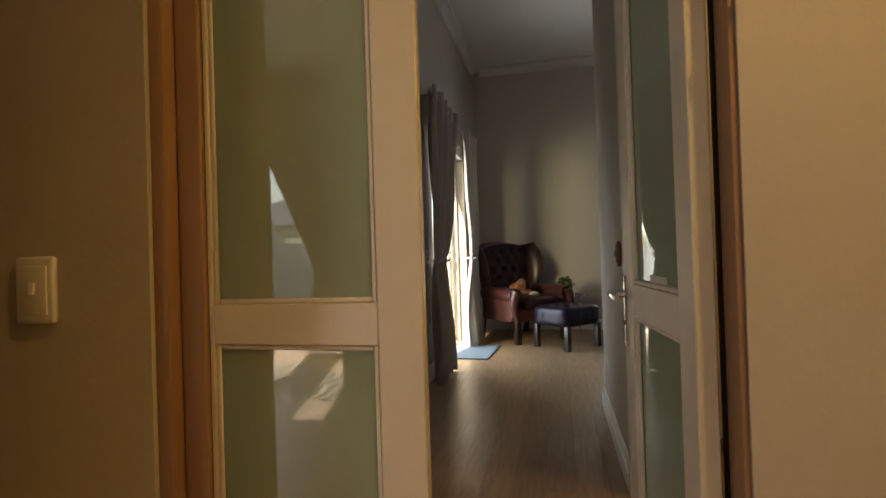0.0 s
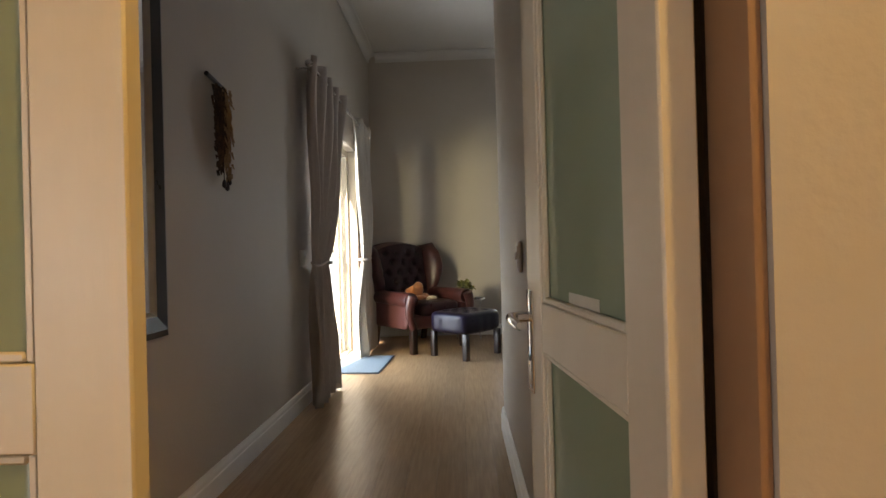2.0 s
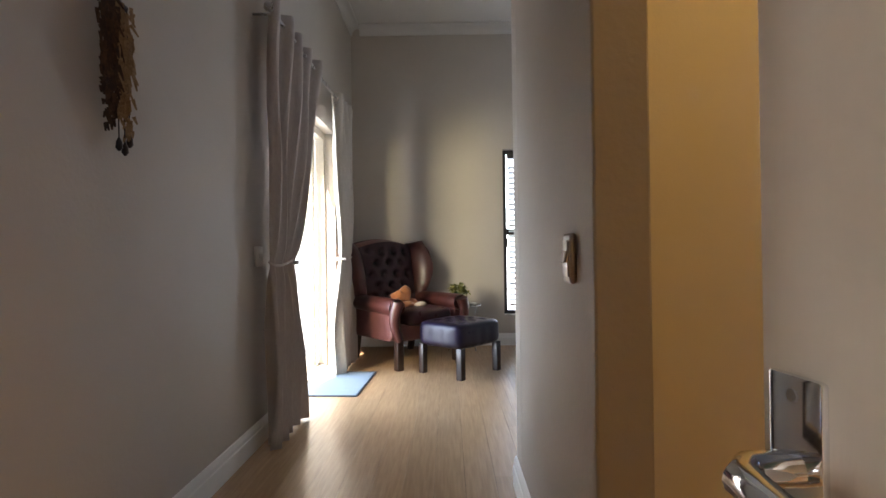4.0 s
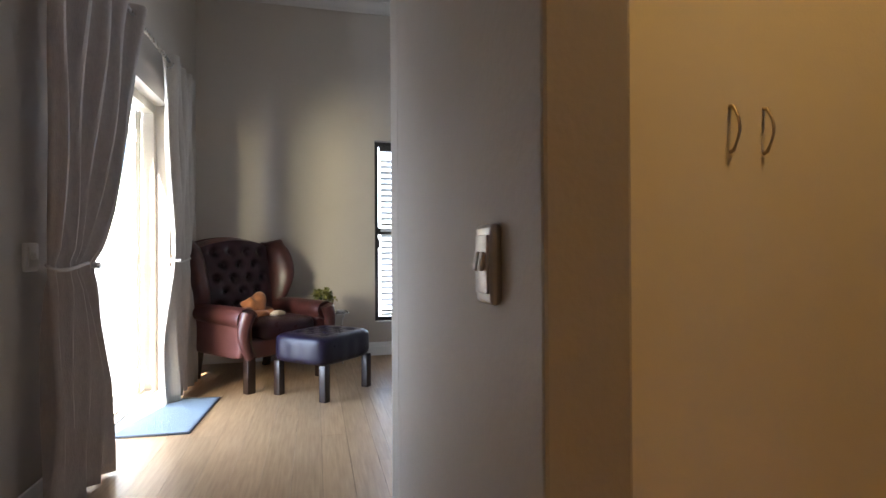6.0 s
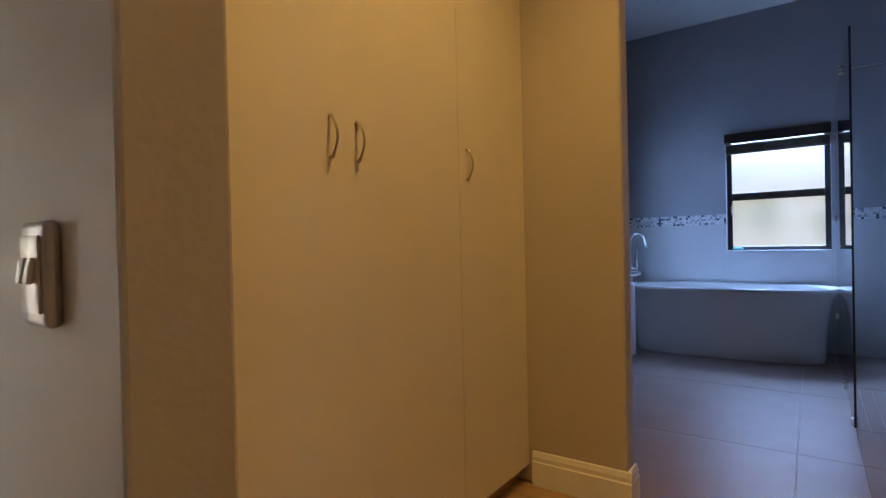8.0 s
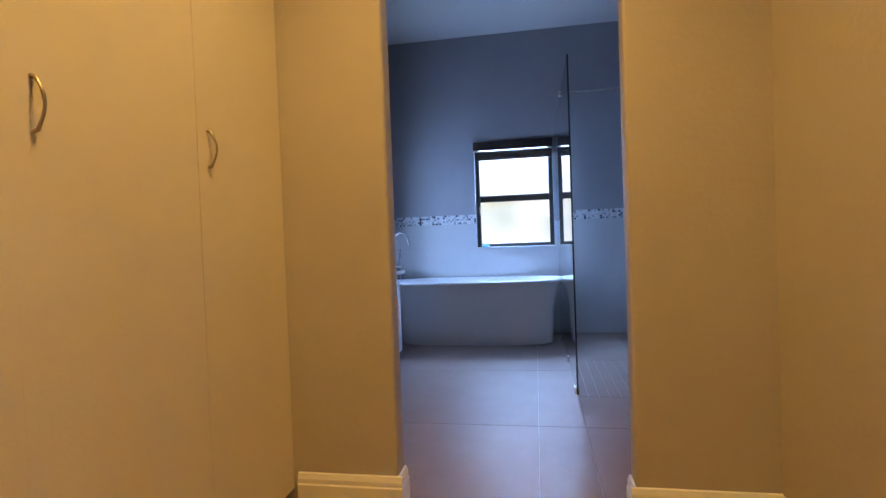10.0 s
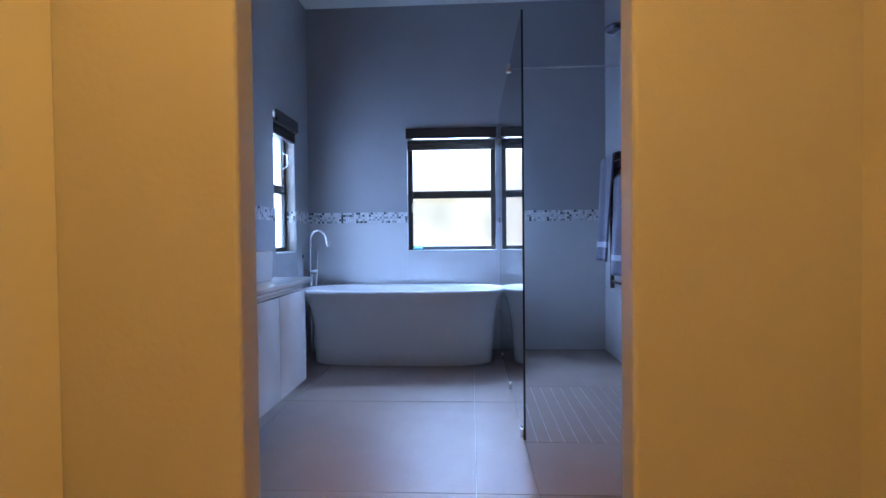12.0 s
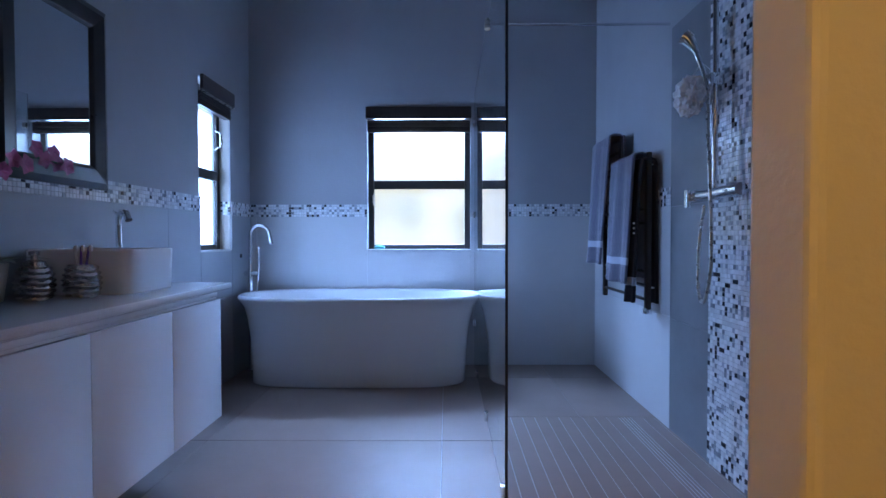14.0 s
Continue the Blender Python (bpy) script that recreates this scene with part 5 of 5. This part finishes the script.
# glass shower screen with clips and brace
def shower_screen():
    e = tagged(empty("shower_screen", (0, 2.062, 0)), "frameless clear glass shower screen with chrome clips", "shower screen")
    g = part("panel", boxes(((4.755, -0.005, 0.012), (6.995, 0.005, 2.21)), bevel=0.0012, seg=1), GLASS, e, "clear toughened glass")
    g.visible_shadow = False
    part("edge_seal", boxes(((4.7525, -0.0052, 0.012), (4.7548, 0.0052, 2.21))), RUBBER, e, "dark polished glass edge", smooth=False)
    for x in (4.83, 5.70, 6.60):
        part("clip", boxes(((x - 0.02, -0.016, 0.001), (x + 0.02, 0.016, 0.052)), bevel=0.003), CHROME, e)
    for x, z in ((6.97, 0.35), (6.97, 1.22), (6.97, 1.95)):
        part("wall_clip", boxes(((x - 0.02, -0.016, z - 0.025), (x + 0.028, 0.016, z + 0.025)), bevel=0.003), CHROME, e)
    part("brace_bar", tube([(5.62, 0.0, 2.19), (5.62, -1.03, 2.19)], 0.008, 10), CHROME, e, "thin chrome brace bar")
    part("brace_clamp", boxes(((5.60, -0.02, 2.165), (5.64, 0.02, 2.222)), bevel=0.004), STEEL, e)


shower_screen()


def shower_set():
    x = 5.0
    e = tagged(empty("shower_mixer", (x, 1.095, 0)), "chrome shower column with mixer hand shower and hose", "shower")
    part("riser", tube([(0, 0.055, 1.22), (0, 0.055, 2.22)], 0.011, 12), CHROME, e)
    body = part("mixer_body", tube([(-0.15, 0.055, 1.225), (0.15, 0.055, 1.225)], 0.024, 16), CHROME, e)
    for s in (-1, 1):
        part("knob", tube([(s * 0.15, 0.055, 1.225), (s * 0.155, 0.055, 1.225), (s * 0.20, 0.055, 1.225)], [0.024, 0.028, 0.026], 18), CHROME, body)
        part("wall_flange", tube([(s * 0.075, -0.012, 1.225), (s * 0.075, 0.05, 1.225)], [0.03, 0.018], 16), CHROME, body)
    part("lever", boxes(((0.165, 0.075, 1.17), (0.195, 0.10, 1.255)), bevel=0.008), CHROME, e, "bright chrome thermostat lever")
    part("arm", tube([(0, 0.055, 2.20)] + [tuple(v) for v in arc((0, 0.115, 2.20), 0.06, 180, 90, 6, (0, 1, 0), (0, 0, 1))] + [(0, 0.36, 2.26), (0, 0.39, 2.235)], 0.011, 12), CHROME, e)
    rose = part("rose", lathe([(0.012, 0.035), (0.02, 0.02), (0.09, 0.008), (0.10, 0.0), (0.098, -0.006), (0.02, -0.008)], 32), CHROME, e, "round chrome rain shower head")
    rose.matrix_basis = pose(0, 0.39, 2.20)
    part("slider", boxes(((-0.022, 0.035, 1.68), (0.022, 0.09, 1.73)), bevel=0.006), CHROME, e)
    part("hand_shower", tube([(0.0, 0.085, 1.66), (0.02, 0.095, 1.74), (0.05, 0.115, 1.84), (0.075, 0.135, 1.90), (0.085, 0.15, 1.915)], [0.009, 0.010, 0.012, 0.03, 0.035], 14), CHROME, e)
    hp = [(0.0, 0.085, 1.66), (-0.03, 0.10, 1.50), (-0.07, 0.11, 1.25), (-0.085, 0.11, 0.95), (-0.05, 0.11, 0.80), (0.0, 0.105, 0.76), (0.045, 0.10, 0.82), (0.06, 0.09, 1.0), (0.05, 0.07, 1.20)]
    fine = []
    for i in range(len(hp) - 1):
        p0, p1, p2, p3 = [Vector(hp[max(0, min(len(hp) - 1, i + k))]) for k in (-1, 0, 1, 2)]
        for k in range(6):
            t = k / 6
            fine.append(0.5 * (2 * p1 + (p2 - p0) * t + (2 * p0 - 5 * p1 + 4 * p2 - p3) * t * t + (3 * p1 - p0 - 3 * p2 + p3) * t ** 3))
    part("hose", tube(fine, 0.0075, 10), STEEL, e, "flexible metal shower hose")


shower_set()


def towel_radiator():
    e = tagged(empty("towel_rail", (5.98, 1.08, 0)), "dark heated towel rail with slim bars", "towel rail")
    for x in (-0.24, 0.55):
        part("upright", boxes(((x - 0.02, 0.05, 0.62), (x + 0.02, 0.08, 1.52 if x < 0 else 1.70)), bevel=0.006), BRONZE, e)
        for z in (0.75, 1.45):
            part("bracket", tube([(x, 0.0, z), (x, 0.05, z)], 0.009, 10), CHROME, e)
    part("upright", boxes(((0.18, 0.05, 1.50), (0.22, 0.08, 1.70)), bevel=0.006), BRONZE, e)
    for z in (0.68, 0.76, 0.84, 1.12, 1.20, 1.28, 1.46, 1.50, 1.60, 1.675):
        part("bar", tube([(-0.24 if z < 1.5 else 0.20, 0.065, z), (0.55, 0.065, z)], 0.0105, 12), CHROME if z > 1.65 else BRONZE, e)
    part("control", boxes(((-0.26, 0.045, 0.60), (-0.22, 0.085, 0.635)), bevel=0.005), CHROME, e)


towel_radiator()


def hung_towel(place, w, zt, zb, zb_back, mat, label, seed, out=0.075):
    """A towel folded over a bar: front fall, fold and back fall in one cloth."""
    e = tagged(empty("towel", place), label, "towel", "towels on the rail")

    def fn(u, v, z0=zb, z1=zt):
        x = (u - 0.5) * w
        L1, L2 = zt - zb, zt - zb_back
        s = v * (L1 + L2 + 0.07)
        wob = 0.012 * math.sin(u * 9 + seed) + 0.008 * math.sin(u * 17 + seed * 2)
        if s < L1:
            z = zb + s
            k = 1 - s / L1
            y = out * (0.55 + 0.45 * k) + wob * (0.3 + 0.9 * k) + 0.02
            x = x * (1 - 0.05 * k)
        elif s < L1 + 0.07:
            a = math.pi * (s - L1) / 0.07
            z = zt + 0.016 * math.sin(a)
            y = 0.02 + out * 0.55 * (0.5 + 0.5 * math.cos(a)) - 0.026 * (0.5 - 0.5 * math.cos(a)) + wob * 0.3
        else:
            z = zt - (s - L1 - 0.07)
            y = -0.006 - 0.012 * ((s - L1) / L2) + wob * 0.2
        return Vector((x, y, z))
    bm = surface(fn, 26, 70)
    me_mats = [mat, TOWEL_BAND]
    lo = zb + 0.10
    for f in bm.faces:
        c = f.calc_center_median()
        f.material_index = 1 if (c.y > 0.03 and (lo < c.z < lo + 0.05)) else 0
    c = part("terry", bm, me_mats, e)
    thicken(c, 0.014)
    return e


hung_towel((6.36, 1.15, 0), 0.40, 1.69, 0.86, 1.05, TOWEL, "slate blue bath towel hanging over the rail", 1.0, 0.10)
hung_towel((5.93, 1.16, 0), 0.40, 1.50, 0.77, 0.80, TOWEL, "slate blue hand towel with a pale woven band", 2.3, 0.09)
# dark cloth added for the shaded gap between rail, towels and wall
hung_towel((5.79, 1.115, 0), 0.14, 1.47, 0.665, 0.66, TOWEL_GAP_DARK, "dark cloth standing in for the shaded gap behind the blue towels", 3.1, 0.10)
for k in range(3):
    st = tagged(new("rail_button", mesh_of(lathe([(0.006, 0), (0.006, 0.004), (0.003, 0.006)], 12), "rail_button", CERAMIC, True)), "small round white button on the towel rail edge", "button", "rail buttons")
    st.matrix_basis = pose(5.715, 1.235, 1.06 + 0.028 * k, 0, -90, 0)

def bath_puff():
    e = tagged(empty("bath_puff", (5.13, 1.20, 1.67)), "white net bath puff hanging from the shower", "bath sponge")
    bm = bmesh.new()
    bmesh.ops.create_icosphere(bm, subdivisions=5, radius=0.075)
    for v in bm.verts:
        n = v.co.normalized()
        k = 1 + 0.22 * noise.noise(n * 3.2) + 0.14 * noise.noise(n * 9)
        v.co = Vector((n.x * 0.07, n.y * 0.06, n.z * 0.085)) * k
    part("netting", bm, BRISTLE_B, e)
    part("cord", tube([(0, 0, 0.07), (-0.03, -0.04, 0.14), (-0.06, -0.06, 0.10)], 0.002, 6), BRISTLE_B, e)


bath_puff()
soap = tagged(new("soap_bar", mesh_of(cushion(bmesh.new(), (-0.03, -0.045, 0), (0.03, 0.045, 0.028), 0.1, 3, 8), "soap_bar", SOAP, True)), "turquoise soap bar on the window sill", "soap")
soap.matrix_basis = pose(7.035, 2.84, 0.945)
for nm, pl in (("wall_hook", (6.78, 3.888, 0.90)),):
    e = tagged(empty(nm, pl), "small dark wall stop beside the narrow window", "hook")
    part("stud", boxes(((-0.015, -0.012, -0.015), (0.015, 0.0, 0.015)), bevel=0.003), RUBBER, e)

# ---- living room things, seen only in the door glass ----
curtain_l = empty("curtain", (-1.25, -2.86, 0), 90)
tagged(curtain_l, "cream living room curtain tied back at the window", "curtain")


def living_cloth(u, v):
    z = 0.02 + 2.35 * v
    k = max(0.0, (z - 0.95) / 1.42)
    w = 0.34 + 0.62 * k if z > 0.95 else 0.34 + 0.14 * (0.95 - z)
    ph = u * 7 * 2 * math.pi
    return Vector((0.045 * math.sin(ph) * (0.6 + 0.4 * k), u * w, z))


thicken(part("cloth", surface(living_cloth, 90, 30), CURTAIN_PALE, curtain_l), 0.004)


def hide_rug():
    bm = bmesh.new()
    n = 48
    ring = []
    for i in range(n):
        a = 2 * math.pi * i / n
        r = 0.62 + 0.22 * math.cos(2 * a) + 0.16 * math.cos(4 * a + 0.5) + 0.07 * math.sin(7 * a)
        ring.append((r * math.cos(a) * 1.35, r * math.sin(a)))
    lo = [bm.verts.new((x, y, 0.001)) for x, y in ring]
    hi = [bm.verts.new((x, y, 0.007)) for x, y in ring]
    bm.faces.new(hi)
    bm.faces.new(lo[::-1])
    for i in range(n):
        bm.faces.new((lo[i], lo[(i + 1) % n], hi[(i + 1) % n], hi[i]))
    ob = tagged(new("hide_rug", mesh_of(bm, "hide_rug", ZEBRA)), "black and cream striped hide rug on the floor", "rug")
    ob.matrix_basis = pose(-1.5, -1.75, 0, 0, 0, 25)


hide_rug()

# ---- floors and tiled surfaces, piece by piece ----
def plank_floor(name, areas):
    f = structure(name, boxes(*[((x0, y0, -0.1), (x1, y1, -0.006)) for x0, x1, y0, y1 in areas]), SUB)
    wide, gap = 0.142, 0.0006
    for x0, x1, y0, y1 in areas:
        c = math.floor(x0 / wide)
        while c * wide < x1:
            a, b = max(x0, c * wide), min(x1, (c + 1) * wide)
            y = y0 - ((c * 0.618) % 1.0) * 1.85
            while y < y1:
                p, q = max(y0, y), min(y1, y + 1.85)
                if q - p > 0.02 and b - a > 0.01:
                    bm = bmesh.new()
                    box(bm, (a + gap / 2, p + gap / 2, -0.010), (b - gap / 2, q - gap / 2, 0.0))
                    for v in bm.verts:
                        if v.co.z > -0.001:
                            v.co.x += 0.0003 if v.co.x < (a + b) / 2 else -0.0003
                    part("plank", bm, WOOD, f, smooth=False)
                y += 1.85
            c += 1
    return f


plank_floor("floor_bedroom", [(0.0, 1.49, 1.5, 7.58), (1.49, 5.10, 4.05, 7.58), (1.49, 3.23, 1.5, 3.9)])
plank_floor("floor_hall", [(-5.2, -0.37, -2.95, 0.6), (-0.37, 3.15, -0.77, 1.5)])
structure("door_sill_bathroom", boxes(((3.23, 1.975, -0.05), (3.345, 2.85, 0.004)), bevel=0.003), FRAME)
structure("floor_slab_nook", boxes(((-2.2, 0.6, -0.1), (-0.37, 1.5, -0.0005))), WOOD)


def tile_floor():
    f = structure("floor_bathroom", boxes(((3.33, 1.03, -0.12), (7.0, 3.89, -0.004))), GROUT)
    g = 0.0015

    def tile(x0, x1, y0, y1, mat=TILE, top=0.0):
        part("tile", boxes(((x0 + g, y0 + g, -0.010), (x1 - g, y1 - g, top)), bevel=0.0012, seg=1), mat, f, smooth=False)
    xs = (3.345, 4.21, 5.41, 6.61, 7.0)
    ys = (2.062, 2.315, 3.515, 3.89)
    for a, b in zip(xs, xs[1:]):
        for c, d in zip(ys, ys[1:]):
            tile(a, b, c, d)
    for a, b in ((3.345, 4.21), (4.21, 4.76)):
        tile(a, b, 1.03, 2.062)
    for a, b in ((5.765, 6.61), (6.61, 7.0)):
        tile(a, b, 1.03, 1.52)
        tile(a, b, 1.52, 2.062)
    # grooved strips each side of the channel drain
    n = 11
    y0, y1 = 1.30, 2.062
    for i in range(n):
        a, b = y0 + (y1 - y0) * i / n, y0 + (y1 - y0) * (i + 1) / n
        part("tile_strip", boxes(((4.763, a + 0.0025, -0.010), (5.763, b - 0.0025, -0.0005)), bevel=0.001, seg=1), TILE, f, smooth=False)
    for i in range(3):
        a, b = 1.03 + 0.2 * i / 3, 1.03 + 0.2 * (i + 1) / 3
        part("tile_strip", boxes(((4.763, a + 0.0025, -0.010), (5.763, b - 0.0025, -0.0005)), bevel=0.001, seg=1), TILE, f, smooth=False)
    d = tagged(empty("channel_drain", (5.15, 1.265, -0.009)), "steel slotted channel drain in the shower floor", "drain")
    part("trough", boxes(((-0.385, -0.034, 0), (0.611, 0.034, 0.003))), RUBBER, d, smooth=False)
    for k in range(4):
        a = -0.031 + 0.0173 * k
        part("bar", boxes(((-0.385, a, 0.003), (0.611, a + 0.010, 0.0084)), bevel=0.001, seg=1), TILE, d, "grey slotted drain bar", smooth=False)


tile_floor()


def wall_tiles(name, wall_axis, face, inward, spans, tw, th, mat):
    """Large tiles on a wall: spans run along the wall; each tile stands 6 mm proud of the bed."""
    bed = bmesh.new()
    pieces = []
    for u0, u1, a, b in spans:
        p, q = (face, u0), (face + inward * 0.003, u1)
        if wall_axis == "x":
            box(bed, (p[0], u0, a), (q[0], u1, b))
        else:
            box(bed, (u0, p[0], a), (u1, q[0], b))
        z = a
        while z < b - 0.01:
            zz = min(b, z + th)
            u = u0
            while u < u1 - 0.01:
                uu = min(u1, u + tw)
                pieces.append((u, uu, z, zz))
                u = uu
            z = zz
    s = structure(name, bed, GROUT)
    for u, uu, z, zz in pieces:
        lo, hi = face + inward * 0.002, face + inward * 0.008
        if wall_axis == "x":
            bm = boxes(((lo, u + 0.001, z + 0.001), (hi, uu - 0.001, zz - 0.001)))
        else:
            bm = boxes(((u + 0.001, lo, z + 0.001), (uu - 0.001, hi, zz - 0.001)))
        part("tile", bm, mat, s, smooth=False)
    return s


BAND0, BAND1 = 1.207, 1.308
wall_tiles("tiles_back", "x", 7.0, -1, [(1.045, 2.095, 0, BAND0), (2.095, 2.935, 0, 0.932), (2.935, 3.88, 0, BAND0)], 0.9, 0.61, TILE_PALE)
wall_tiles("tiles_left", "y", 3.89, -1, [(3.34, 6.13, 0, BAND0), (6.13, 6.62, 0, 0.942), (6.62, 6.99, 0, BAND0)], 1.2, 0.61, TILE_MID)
wall_tiles("tiles_right", "y", 1.08, 1, [(5.575, 6.99, 0, BAND0)], 1.2, 0.61, TILE_PALE)
wall_tiles("tiles_shower", "y", 1.08, 1, [(5.165, 5.575, 0, 2.15), (3.9, 4.70, 0, 2.15)], 1.2, 0.60, TILE_DARK)


def mosaic(name, wall_axis, face, inward, spans, size=0.0205, seed=1):
    """Small glass mosaic pieces, joined: white, grey and black ones in a random mix on pale grout."""
    rnd = random.Random(seed)
    bed = bmesh.new()
    vs, fs, ms = [], [], []
    for u0, u1, z0, z1 in spans:
        if wall_axis == "x":
            box(bed, (face, u0, z0), (face + inward * 0.006, u1, z1))
        else:
            box(bed, (u0, face, z0), (u1, face + inward * 0.006, z1))
        nu, nz = max(1, round((u1 - u0) / size)), max(1, round((z1 - z0) / size))
        du, dz = (u1 - u0) / nu, (z1 - z0) / nz
        for i in range(nu):
            for k in range(nz):
                a, b, c, d = u0 + i * du + 0.0015, u0 + (i + 1) * du - 0.0015, z0 + k * dz + 0.0015, z0 + (k + 1) * dz - 0.0015
                h = face + inward * (0.0098 + rnd.uniform(0, 0.0008))
                lo = face + inward * 0.005
                n = len(vs)
                q = [(a, c), (b, c), (b, d), (a, d)]
                for w in (lo, h):
                    vs += [((w, u, z) if wall_axis == "x" else (u, w, z)) for u, z in q]
                fs += [(n + 4, n + 5, n + 6, n + 7)] + [(n + j, n + (j + 1) % 4, n + 4 + (j + 1) % 4, n + 4 + j) for j in range(4)]
                r = rnd.random()
                ms += [0 if r < 0.72 else 1 if r < 0.90 else 2] * 5
    s = structure(name, bed, GROUT)
    me = bpy.data.meshes.new("mosaic_pieces")
    me.from_pydata(vs, [], fs)
    for m in (MOS_A, MOS_B, MOS_C):
        me.materials.append(m)
    me.polygons.foreach_set("material_index", ms)
    ob = new("mosaic_pieces", me)
    ob.parent = s
    ob["kind"] = "stuff"
    return s


mosaic("mosaic_band_back", "x", 7.0, -1, [(1.045, 2.055, BAND0, BAND1), (2.935, 3.88, BAND0, BAND1)], seed=1)
mosaic("mosaic_band_left", "y", 3.89, -1, [(3.34, 6.13, BAND0, BAND1), (6.62, 6.99, BAND0, BAND1)], seed=2)
mosaic("mosaic_band_right", "y", 1.08, 1, [(5.575, 6.99, BAND0, BAND1)], seed=3)
mosaic("mosaic_shower_strip", "y", 1.08, 1, [(4.70, 5.165, 0.001, 2.15)], seed=4)
mosaic("mosaic_window_reveal", "x", 6.62, -1, [(3.89, 3.965, BAND0, BAND1)], seed=5)
